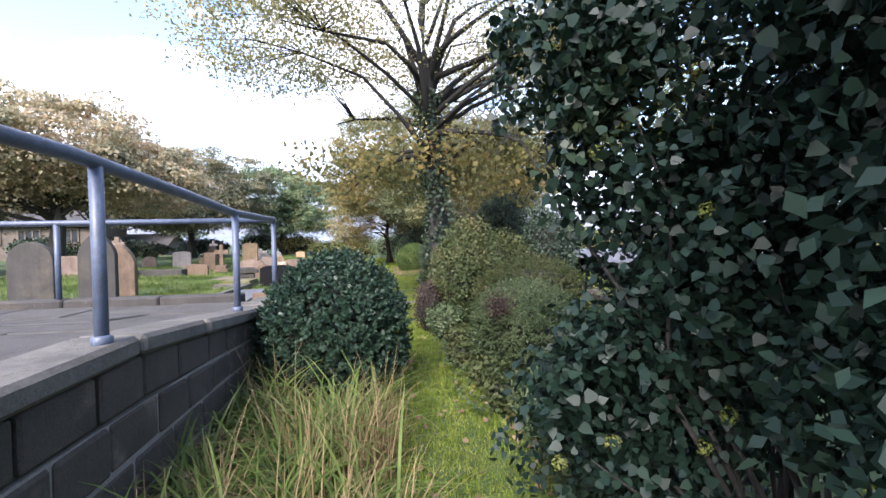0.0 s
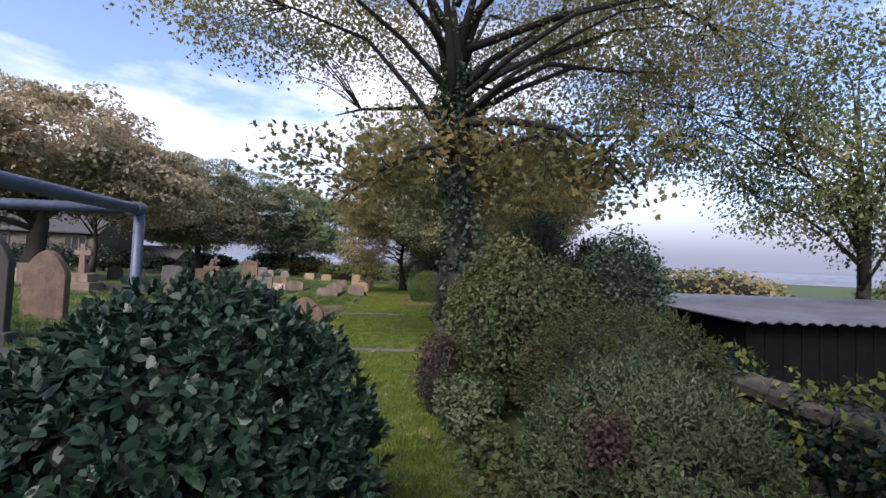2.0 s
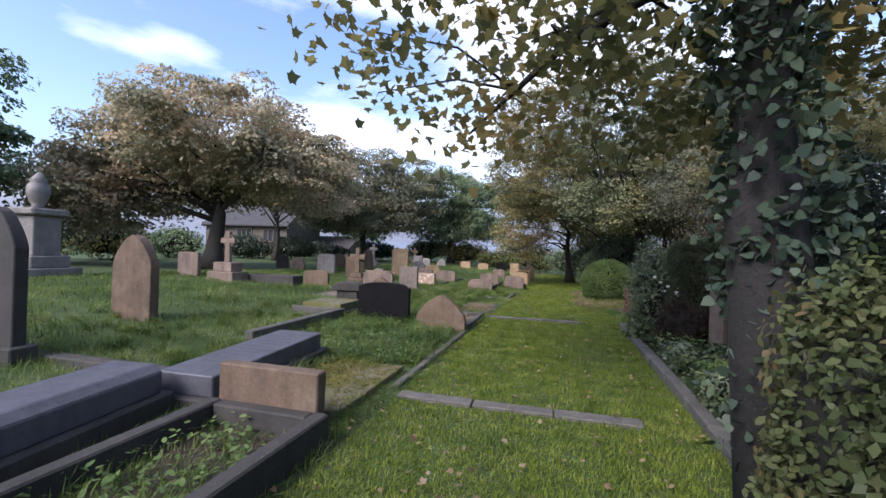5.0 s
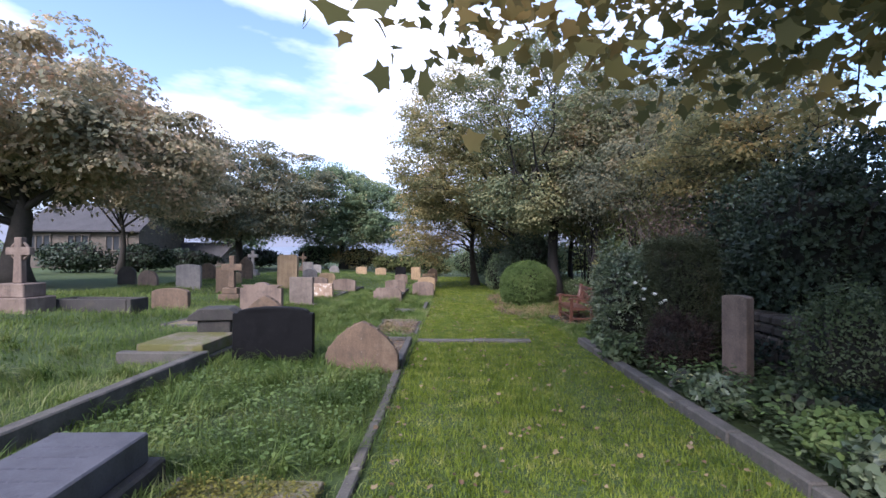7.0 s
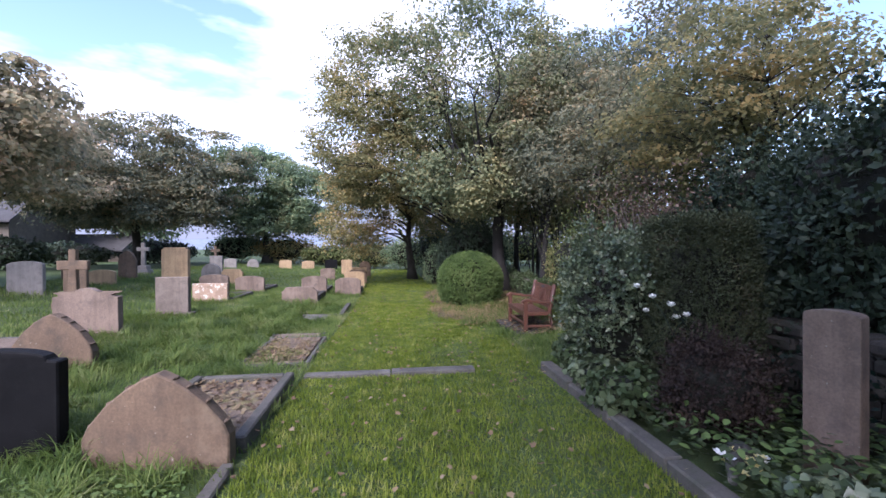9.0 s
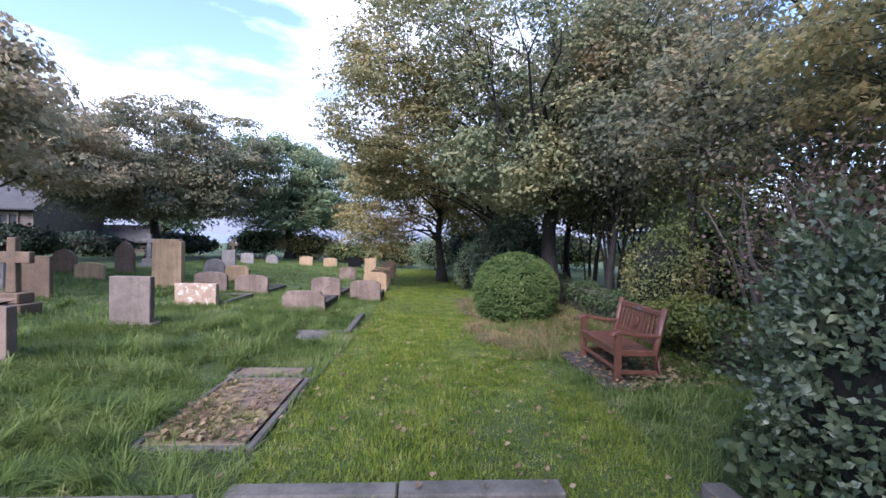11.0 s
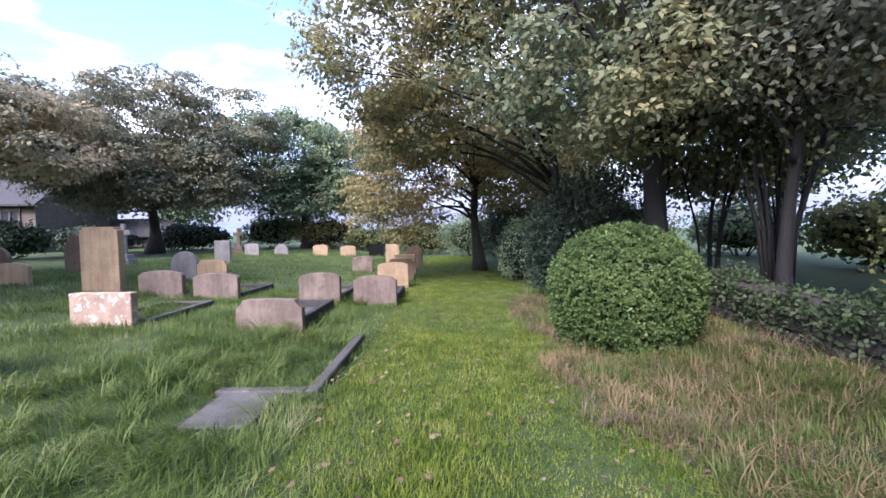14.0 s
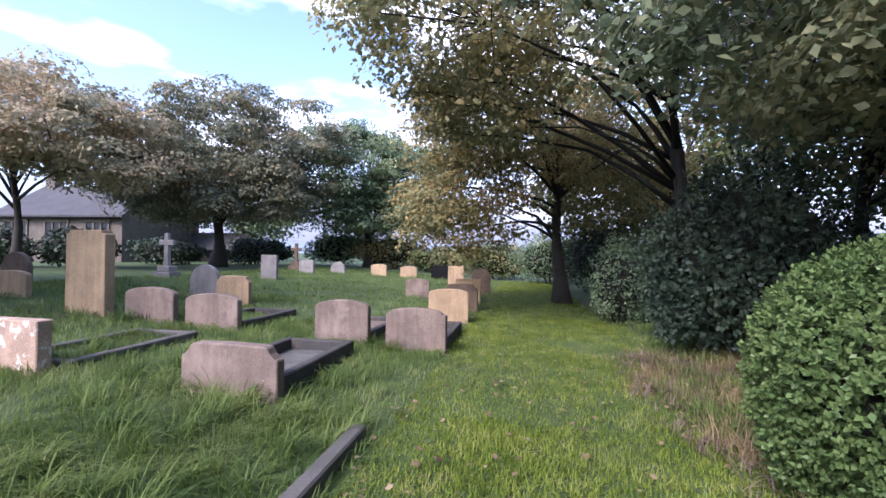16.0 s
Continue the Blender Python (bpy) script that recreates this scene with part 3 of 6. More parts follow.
def ground_zs(P):
    s = np.clip((P[:, 1] - 18) / 8, 0, 1)
    z = -0.2 * s * s * (3 - 2 * s) + np.minimum(0.55, 0.055 * np.maximum(0.0, -2.2 - P[:, 0]))
    return z + 0.16 * np.clip((P[:, 0] - 1.5) / 2, 0, 1) * np.clip((P[:, 1] - 18.5) / 2, 0, 1)


# ---- ground ----
def make_ground():
    bm = bmesh.new()
    xs = [-900, -300, -120, -60, -40] + [-30 + 0.6 * i for i in range(76)] + [20, 40, 90, 300, 900]
    ys = [-900, -200, -60, -20] + [-10 + 0.6 * i for i in range(118)] + [66, 80, 120, 300, 900]
    grid = [[bm.verts.new((x, y, ground_z(x, y) + (0.014 * noise.noise(Vector((x * 0.8, y * 0.8, 0))) - 0.014 if abs(x) < 30 else 0))) for x in xs] for y in ys]
    for r, s in zip(grid, grid[1:]):
        for i in range(len(xs) - 1):
            bm.faces.new((r[i], r[i + 1], s[i + 1], s[i])).smooth = True
    ob = part("ground", bm, TURF)
    tagged(ob, "damp green churchyard turf with worn mossy patches", "ground", "", "structure")


make_ground()


# ---- raised terrace with railings ----
def ramp(y):
    """How far the terrace lies above its lower end."""
    return 0.24 * min(1, max(0, (5.3 - y) / 2.5)) - 0.06


def ramped(bm):
    for v in bm.verts:
        if v.co.z > 0.4:
            v.co.z += ramp(v.co.y) * min(1, (v.co.z - 0.4) / 0.5)
    return bm


def rail_top(y):
    return 1.03 + 0.14 * min(1, max(0, (4.6 - y) / 2.1))


def make_terrace():
    root = thing("terrace", -1.4, 0, 0, 0, "raised flagged terrace held by a dark gritstone block wall", "terrace", "", "structure")
    part("core", ramped(box(-6.6, -4.0, -0.2, -0.012, 6.2, 0.80, 0.0)), MORTAR, root)
    # blocks of the wall that faces the path, and of its end
    r = random.Random(3)
    z = -0.12
    row = 0
    while z < 0.88:
        h = min(0.21, 0.93 - z)
        y = -4.0 + (row % 2) * 0.2
        while y < 6.2:
            w = r.uniform(0.36, 0.52)
            y1 = min(y + w, 6.2)
            if y1 - y > 0.08:
                part("stone_block", ramped(box(-0.16, y + 0.012, z + 0.012, r.uniform(-0.004, 0.012), y1 - 0.012, z + h - 0.012, 0.012)), WALLSTONE, root)
            y = y1
        z += h
        row += 1
    y = -4.0
    while y < 6.3:
        w = r.uniform(0.8, 1.15)
        y1 = min(y + w, 6.32)
        part("coping_stone", ramped(box(-0.34, y + 0.008, 0.93, 0.05 + r.uniform(-0.025, 0.02), y1 - 0.008, 1.055 + r.uniform(-0.012, 0.012), 0.026)), PAVING, root)
        y = y1
    x = -6.6
    while x < -0.5:
        x1 = min(x + r.uniform(0.9, 1.2), -0.35)
        part("edge_kerb", ramped(box(x + 0.006, 6.08, 0.9, x1 - 0.006, 6.32, 1.12, 0.02)), DARKSTONE, root)
        x = x1
    for i in range(7):
        for j in range(11):
            x, y = -6.6 + i * 0.9, -4.0 + j * 0.92
            x1, y1 = min(x + 0.9, -0.35), min(y + 0.92, 6.07)
            if x1 - x > 0.1 and y1 - y > 0.1:
                part("flagstone", ramped(box(x + 0.008, y + 0.008, 0.9, x1 - 0.008, y1 - 0.008, 1.02 + r.uniform(-0.012, 0.012), 0.012)), FLAGS, root)


def make_railing():
    root = thing("railing", -1.4, 0, 1.02, 0, "blue-grey painted tubular iron railing on the terrace edge", "railing")
    for y in (-1.6, 0.45, 2.48, 4.62, 6.18):
        part("post", tube([(-0.06, y, ramp(y) - 0.04), (-0.06, y, rail_top(y))], [0.033, 0.033], 12), RAILPAINT, root)
        part("collar", tube([(-0.06, y, ramp(y) + 0.015), (-0.06, y, ramp(y) + 0.07), (-0.06, y, ramp(y) + 0.08)], [0.05, 0.05, 0.036], 12), RAILPAINT, root)
    for x in (-2.72, -4.4, -6.1):
        part("post", tube([(x, 6.18, 0.0), (x, 6.18, 1.03)], [0.033, 0.033], 12), RAILPAINT, root)
    ys = [-3.8, 0.45, 2.3, 3.4, 4.6, 5.4, 6.18]
    part("handrail", tube([(-0.06, y, rail_top(y)) for y in ys], [0.038] * len(ys), 12), RAILPAINT, root)
    part("handrail", tube([(-0.06, 6.18, 1.03), (-3.2, 6.18, 1.02), (-6.4, 6.18, 1.03)], [0.036] * 3, 12), RAILPAINT, root)
    part("elbow", tube([(-0.06, 6.1, 1.03), (-0.06, 6.18, 1.03), (-0.14, 6.18, 1.03)], [0.046, 0.05, 0.046], 12), RAILPAINT, root)


make_terrace()
make_railing()


# ---- headstones ----
def arc(cx, cz, r, a0, a1, n):
    return [(cx + r * math.cos(radians(a0 + (a1 - a0) * i / n)), cz + r * math.sin(radians(a0 + (a1 - a0) * i / n))) for i in range(n + 1)]


def outline(kind, w, h):
    a = w / 2
    if kind == "round":
        return [(-a, -0.25), (a, -0.25)] + arc(0, h - a, a, 0, 180, 14)
    if kind == "gothic":
        s = h - 0.66 * w
        right = [(a * (1 - q ** 1.25) ** 0.6 if q < 1 else 0, s + 0.66 * w * q) for q in [i / 9 for i in range(10)]]
        return [(-a, -0.25), (a, -0.25)] + right + [(-x, z) for x, z in reversed(right[:-1])]
    if kind == "shouldered":
        s = h * 0.72
        return [(-a, -0.25), (a, -0.25), (a, s - 0.02), (a * 0.86, s), (a * 0.84, s + 0.03)] + arc(0, h - a * 0.62, a * 0.62, 18, 162, 10) + [(-a * 0.84, s + 0.03), (-a * 0.86, s), (-a, s - 0.02)]
    if kind == "segment":
        rise = 0.12 * w
        return [(-a, -0.25), (a, -0.25), (a, h - rise)] + [(a * math.cos(math.pi * i / 12), h - rise + rise * math.sin(math.pi * i / 12)) for i in range(1, 12)] + [(-a, h - rise)]
    if kind == "ogee":
        q = 0.1 * w
        return [(-a, -0.25), (a, -0.25), (a, h - 0.13), (a - q * 0.3, h - 0.12), (a - q * 0.8, h - 0.07), (a - q * 1.1, h - 0.01), (a - q * 1.5, h), (0, h + 0.01), (-a + q * 1.5, h), (-a + q * 1.1, h - 0.01), (-a + q * 0.8, h - 0.07), (-a + q * 0.3, h - 0.12), (-a, h - 0.13)]
    if kind == "lowarch":
        pts = [(a * 0.86 * math.cos(math.pi * i / 12), h - 0.075 + 0.075 * math.sin(math.pi * i / 12)) for i in range(0, 13)]
        return [(-a, -0.25), (a, -0.25), (a, h - 0.095), (a * 0.87, h - 0.092)] + pts + [(-a * 0.87, h - 0.092), (-a, h - 0.095)]
    if kind == "notched":
        return [(-a, -0.25), (a, -0.25), (a, h - 0.07), (a - 0.07, h - 0.065), (a - 0.075, h), (-a + 0.075, h), (-a + 0.07, h - 0.065), (-a, h - 0.07)]
    if kind == "gable":
        return [(-a, -0.25), (a, -0.25), (a, h * 0.32), (a * 0.93, h * 0.45), (a * 0.68, h * 0.68), (a * 0.42, h * 0.84), (a * 0.22, h * 0.93), (0, h), (-a * 0.22, h * 0.93), (-a * 0.42, h * 0.84), (-a * 0.68, h * 0.68), (-a * 0.93, h * 0.45), (-a, h * 0.32)]
    if kind == "scalloped":
        c = 0.18 * w
        return [(-a, -0.25), (a, -0.25), (a, h - 0.16)] + [(a - c * math.cos(t), h - 0.16 + 0.13 * (1 - math.cos(t)) / 1.0 * 0.5 + 0.02) for t in (0.6, 1.2)] + arc(0, h - a * 0.55, a * 0.55, 20, 160, 8) + [(-a + c * math.cos(t), h - 0.16 + 0.13 * (1 - math.cos(t)) * 0.5 + 0.02) for t in (1.2, 0.6)] + [(-a, h - 0.16)]
    return [(-a, -0.25), (a, -0.25), (a, h), (-a, h)]


def headstone(x, y, w, h, t, kind, material, label, rz=0.0, plinth=0.0, lean=0.0, z=None, plinth_mat=None):
    gz = ground_z(x, y) if z is None else z
    root = thing("headstone", x, y, gz, rz, label, "headstone")
    root.matrix_basis = pose(x, y, gz, lean, 0, rz)
    bm = prism(outline(kind, w, h - plinth), t, 0.012)
    bmesh.ops.translate(bm, verts=bm.verts, vec=(0, 0, plinth))
    for v in bm.verts:
        v.co += Vector((1, 1, 1)) * 0.006 * noise.noise(v.co * 3 + Vector((x, y, 0)))
    part("slab", bm, material, root)
    if kind == "gable":
        top = outline(kind, w, h)[2:]
        for q in range(1, len(top) - 1):
            if q != len(top) // 2:
                x_, z_ = top[q]
                bm = bmesh.new()
                bmesh.ops.create_icosphere(bm, subdivisions=1, radius=0.02, matrix=Matrix.Translation((x_, 0, z_)) @ Matrix.Diagonal((1, t * 20, 1, 1)))
                part("crocket", bm, material, root)
    if plinth > 0:
        part("plinth", box(-w / 2 - 0.09, -t / 2 - 0.07, -0.2, w / 2 + 0.09, t / 2 + 0.07, plinth, 0.018), plinth_mat or material, root)
    return root


def cross(x, y, h, material, label, w=0.5, ring=False, rz=0, steps=2, base_w=0.7, base_h=0.42):
    gz = ground_z(x, y)
    root = thing("cross_headstone", x, y, gz, rz, label, "headstone")
    z = -0.15
    for i in range(steps):
        s = base_w / 2 * (1 - 0.28 * i)
        z1 = base_h * (i + 1) / steps
        part("plinth_step", box(-s, -s * 0.75, z, s, s * 0.75, z1, 0.02), material, root)
        z = z1
    bw = 0.085
    o = [(-bw * 1.25, z), (bw * 1.25, z), (bw, h - w * 0.72), (w / 2, h - w * 0.72), (w / 2, h - w * 0.4), (bw, h - w * 0.4), (bw, h), (-bw, h), (-bw, h - w * 0.4), (-w / 2, h - w * 0.4), (-w / 2, h - w * 0.72), (-bw, h - w * 0.72)]
    part("cross_shaft", prism(o, 0.13, 0.012), material, root)
    if ring:
        c = h - w * 0.56
        bm = bmesh.new()
        pts = [(0.29 * w / 0.5 * 0.62 * math.cos(a), 0, c + 0.29 * w / 0.5 * 0.62 * math.sin(a)) for a in [2 * math.pi * i / 20 for i in range(21)]]
        tube(pts, [0.03] * 21, 6, bm)
        part("ring", bm, material, root)
    return root


def kerb_set(x0, y0, x1, y1, material, fill, label, h=0.12, t=0.11, sides="lrfb", z=None):
    """A grave's kerbs round a bed. sides: which of left, right, front (near) and back stand."""
    xm, ym = (x0 + x1) / 2, (y0 + y1) / 2
    gz = ground_z(xm, ym) if z is None else z
    root = thing("grave_kerb", xm, ym, gz, 0, label, "grave kerb")
    a, b = (x1 - x0) / 2, (y1 - y0) / 2
    if "l" in sides:
        part("kerb", box(-a, -b, -0.2, -a + t, b, h, 0.015), material, root)
    if "r" in sides:
        part("kerb", box(a - t, -b, -0.2, a, b, h, 0.015), material, root)
    if "f" in sides:
        part("kerb", box(-a + t + 0.003, -b, -0.2, a - t - 0.003, -b + t, h - 0.004, 0.015), material, root)
    if "b" in sides:
        part("kerb", box(-a + t + 0.003, b - t, -0.2, a - t - 0.003, b, h - 0.004, 0.015), material, root)
    if fill:
        NO_GRASS.append((xm, ym, a, b))
        part("bed", box(-a + t * 0.5, -b + t * 0.5, -0.2, a - t * 0.5, b - t * 0.5, 0.05, 0.01), fill, root)
    return root


def ledger(x, y, w, l, h, material, label, rz=0.0, tilt=0.0, z=None, coped=True):
    """A long grave slab with a ridged top on a plinth."""
    gz = ground_z(x, y) if z is None else z
    root = thing("ledger_slab", x, y, gz, rz, label, "grave slab")
    root.matrix_basis = pose(x, y, gz, tilt, 0, rz)
    NO_GRASS.append((x, y, w / 2 + 0.06, l / 2 + 0.06))
    part("plinth", box(-w / 2 - 0.08, -l / 2 - 0.08, -0.25, w / 2 + 0.08, l / 2 + 0.08, h * 0.35, 0.02), DARKSTONE, root)
    rise = 0.07 if coped else 0.0
    o = [(-w / 2, h * 0.35), (w / 2, h * 0.35), (w / 2, h - rise), (w * 0.36, h), (-w * 0.36, h), (-w / 2, h - rise)] if coped else [(-w / 2, h * 0.35), (w / 2, h * 0.35), (w / 2, h), (-w / 2, h)]
    part("slab", prism(o, l, 0.012), material, root)
    return root


# tall stones beyond the terrace
headstone(-6.35, 10.75, 0.74, 1.80, 0.16, "gothic", DARKSTONE, "tall soot-darkened gothic headstone in rough grass", 4, 0.18)
headstone(-7.5, 10.5, 0.85, 1.55, 0.16, "round", DARKSTONE, "dark round-topped headstone beside a taller one", 6, 0.2)
headstone(-7.28, 13.25, 0.82, 1.5, 0.2, "gothic", SANDSTONE, "weathered brown gothic headstone with carved shoulders", 4)
kerb_set(-6.9, 10.95, -3.9, 11.15, DARKSTONE, None, "dark kerb stones in the grass", 0.1, 0.1, "fb")

# near plots beside the path
headstone(-2.5, 10.68, 1.05, 0.54, 0.14, "square", SANDSTONE, "low square brown headstone with a pale streak")
kerb_set(-3.05, 8.1, -1.82, 10.55, DARKSTONE, SOIL, "black stone grave kerbs round an overgrown bed", 0.24, 0.14)
headstone(-2.75, 8.0, 0.95, 0.3, 0.3, "square", DARKSTONE, "low dark block at the foot of a grave")
ledger(-3.75, 9.35, 0.62, 2.3, 0.42, SLATE, "grey slate coped ledger slab", 8)
LEDGER = ledger(-3.55, 11.75, 0.66, 2.1, 0.33, SLATE, "bluish slate ledger slab with worn inscription", 2, 1.5, None, False)
r_cut = random.Random(44)
for k in range(11):
    x_cut = -0.24 + r_cut.uniform(0, 0.07)
    while x_cut < 0.2:
        w_cut = r_cut.uniform(0.03, 0.10)
        part("inscription_line", box(x_cut, 0.80 - 0.14 * k, 0.3285, x_cut + w_cut, 0.826 - 0.14 * k, 0.3305, 0), LETTERING, LEDGER)
        x_cut += w_cut + 0.022
kerb_set(-3.1, 11.0, -1.95, 12.9, KERBSTONE, MOSSY, "old grave plot thick with yellow-green moss", 0.05, 0.1, "l")
NO_GRASS[-1] = (-2.5, 11.9, 0.42, 0.75)
headstone(-3.72, 16.2, 1.2, 0.84, 0.13, "lowarch", BLACKGRANITE, "black granite headstone with a low arched top, seen from behind", 2)
headstone(-2.36, 16.1, 1.08, 0.72, 0.14, "gable", SANDSTONE, "low brown gabled headstone with scalloped shoulders", -3)
kerb_set(-2.95, 16.25, -1.78, 18.1, KERBSTONE, GRAVEL, "worn stone grave kerbs round a reddish gravel bed", 0.12)
kerb_set(-2.75, 18.9, -1.75, 20.75, KERBSTONE, GRAVEL, "sunken grave kerbs round a leafy gravel bed", 0.05)
kerb_set(-2.85, 20.9, -1.85, 21.3, KERBSTONE, GRAVEL, "mossy grave kerb sunken in turf", 0.05)
kerb_set(-5.9, 12.9, -4.5, 15.85, KERBSTONE, None, "worn stone kerbs round a mossy grassed grave", 0.17, 0.15, "rb")
ledger(-5.05, 16.3, 0.95, 1.0, 0.27, MOSSY, "low slab thick with yellow-green moss", 0, 0, None, False)
PED = thing("pedestal_stone", -5.0, 17.0, ground_z(-5.0, 17.0), 12, "dark squat pedestal with a tilted moulded cap", "headstone")
part("body", box(-0.26, -0.2, -0.2, 0.26, 0.2, 0.46, 0.02), DARKSTONE, PED)
part("cap", prism([(-0.4, 0.46), (0.4, 0.46), (0.38, 0.55), (0.22, 0.66), (-0.22, 0.66), (-0.38, 0.55)], 0.5, 0.015), DARKSTONE, PED)
headstone(-4.85, 18.6, 1.0, 0.72, 0.14, "gable", SANDSTONE, "brown gabled headstone with scalloped edges", -3)
headstone(-5.95, 20.95, 1.1, 0.84, 0.14, "scalloped", PINKSTONE, "pink-brown headstone with a rounded scalloped top", -2)
kerb_set(-7.0, 18.5, -5.6, 20.3, KERBSTONE, GRAVEL, "mossy grave kerbs with dry grass", 0.06)
headstone(-8.3, 20.9, 1.0, 0.55, 0.14, "segment", SANDSTONE, "low wide weathered sandstone headstone", -4)
headstone(-5.9, 23.9, 0.78, 0.93, 0.14, "square", BROWNGREY, "plain square grey-brown stone headstone", -3, 0.06)
cross(-8.4, 24.3, 1.5, SANDSTONE, "sandstone cross on a stepped base", 0.7)
headstone(-8.5, 29.7, 0.95, 1.55, 0.2, "notched", BUFFSTONE, "tall buff sandstone headstone with notched corners", -4)
headstone(-6.15, 26.8, 1.05, 0.55, 0.16, "square", LICHEN, "low headstone blotched with pale lichen", -2)
headstone(-3.48, 26.95, 1.12, 0.52, 0.14, "ogee", PINKSTONE, "low stained sandstone headstone with scrolled corners", -2)
headstone(-3.5, 29.75, 0.95, 0.68, 0.13, "segment", PINKSTONE, "pinkish headstone with a curved top", -2)
headstone(-2.2, 29.6, 0.98, 0.68, 0.13, "lowarch", PINKSTONE, "pinkish slab headstone with a shallow curved top", -2)
headstone(-7.15, 29.7, 1.05, 0.6, 0.13, "segment", PINKSTONE, "brownish low headstone in long grass", -2)
headstone(-5.85, 29.65, 1.05, 0.6, 0.13, "segment", PINKSTONE, "brownish headstone with a bowed top", -2)
headstone(-8.35, 32.5, 0.8, 0.85, 0.13, "round", GREYSTONE, "blue-grey round-topped granite headstone", -2)
headstone(-7.4, 32.3, 0.9, 0.65, 0.13, "ogee", BUFFSTONE, "orange-buff headstone with shaped top", -2)
kerb_set(-4.0, 27.05, -2.95, 28.9, DARKSTONE, PAVING, "dark kerbs round a grey stone grave cover", 0.2)
kerb_set(-2.7, 29.75, -1.75, 31.6, DARKSTONE, PAVING, "dark kerbs round a grey chipping bed", 0.18)
kerb_set(-4.0, 29.9, -3.05, 31.7, DARKSTONE, GRAVEL, "dark stone grave kerbs in the grass", 0.14)
kerb_set(-6.6, 26.95, -5.5, 28.9, KERBSTONE, None, "pale kerbs round a grassy grave", 0.08)
kerb_set(-6.35, 29.75, -5.3, 31.5, DARKSTONE, None, "dark kerbs behind a low headstone", 0.12)
kerb_set(-3.0, 24.1, -1.82, 26.4, KERBSTONE, None, "dark worn kerb of a grassed grave", 0.1, 0.13, "rf")
ledger(-2.45, 23.7, 0.6, 0.75, 0.06, PAVING, "small grey flat grave tablet", 0, 0, None, False)
cross(-10.6, 19.2, 1.62, PINKSTONE, "ringed sandstone cross on a heavy stepped base", 0.55, True, 0, 2, 1.0, 0.6)
headstone(-12.3, 19.3, 0.85, 0.8, 0.14, "square", PINKSTONE, "square-topped sandstone headstone in the grass")
headstone(-14.6, 21.5, 0.9, 0.6, 0.14, "segment", BUFFSTONE, "small buff headstone in rough grass")
kerb_set(-10.2, 19.6, -8.4, 20.2, DARKSTONE, GRAVEL, "dark low tomb kerbs round a bed", 0.3)
for x, y, w, h, kind, mat in ((-2.1, 39.3, 0.7, 1.0, "round", SANDSTONE), (-2.2, 32.6, 0.9, 0.75, "segment", BUFFSTONE), (-2.2, 34.6, 0.9, 0.72, "ogee", SANDSTONE), (-2.25, 36.6, 0.8, 0.75, "square", BUFFSTONE),
                              (-3.4, 41.5, 0.7, 0.95, "square", BUFFSTONE), (-4.0, 37.0, 0.8, 0.6, "segment", PINKSTONE), (-8.1, 45.0, 0.9, 0.62, "segment", BUFFSTONE), (-6.6, 45.5, 0.9, 0.6, "segment", BUFFSTONE),
                              (-5.0, 46.0, 0.9, 0.75, "square", BLACKGRANITE), (-10.2, 44.5, 0.8, 0.6, "round", GREYSTONE), (-11.2, 43.0, 0.8, 0.65, "segment", GREYSTONE), (-10.4, 38.5, 0.7, 0.95, "square", GREYSTONE),
                              (-12.0, 33.0, 0.75, 1.25, "gothic", SANDSTONE), (-13.5, 32.0, 0.9, 0.9, "round", SANDSTONE), (-11.5, 27.0, 1.0, 1.0, "segment", GREYSTONE), (-13.5, 27.5, 0.8, 0.7, "round", PINKSTONE),
                              (-9.8, 26.5, 0.6, 1.0, "square", SANDSTONE), (-11.5, 30.5, 0.9, 0.55, "segment", BUFFSTONE), (-15.5, 29.0, 0.8, 0.8, "round", DARKSTONE), (-17.0, 24.0, 0.8, 0.6, "segment", BUFFSTONE)):
    headstone(x, y, w, h, 0.13, kind, mat, {"round": "round-topped", "segment": "bow-topped", "ogee": "scroll-topped", "square": "square-topped", "gothic": "pointed"}[kind] + " old headstone in the grass, far off", RNG.uniform(-6, 6))
cross(-13.2, 36.5, 1.6, GREYSTONE, "pale grey stone cross on steps", 0.6)
cross(-12.9, 45.0, 1.45, SANDSTONE, "sandstone cross far off in the grass", 0.6)


# monument with an urn
def make_monument():
    x, y = -14.6, 16.2
    root = thing("monument", x, y, ground_z(x, y), 5, "tall pale stone pedestal monument topped by an urn", "monument")
    part("step", box(-0.75, -0.75, -0.2, 0.75, 0.75, 0.25, 0.02), GREYSTONE, root)
    part("base", box(-0.55, -0.55, 0.25, 0.55, 0.55, 0.6, 0.03), GREYSTONE, root)
    part("pedestal", box(-0.38, -0.38, 0.6, 0.38, 0.38, 1.75, 0.02), GREYSTONE, root)
    part("cornice", box(-0.52, -0.52, 1.75, 0.52, 0.52, 1.95, 0.04), GREYSTONE, root)
    prof = [(0.2, 1.95), (0.14, 2.05), (0.2, 2.15), (0.28, 2.4), (0.27, 2.6), (0.18, 2.72), (0.22, 2.78), (0.12, 2.9), (0.03, 3.02)]
    part("urn", tube([(0, 0, h) for _, h in prof], [q for q, _ in prof], 16), GREYSTONE, root)


make_monument()

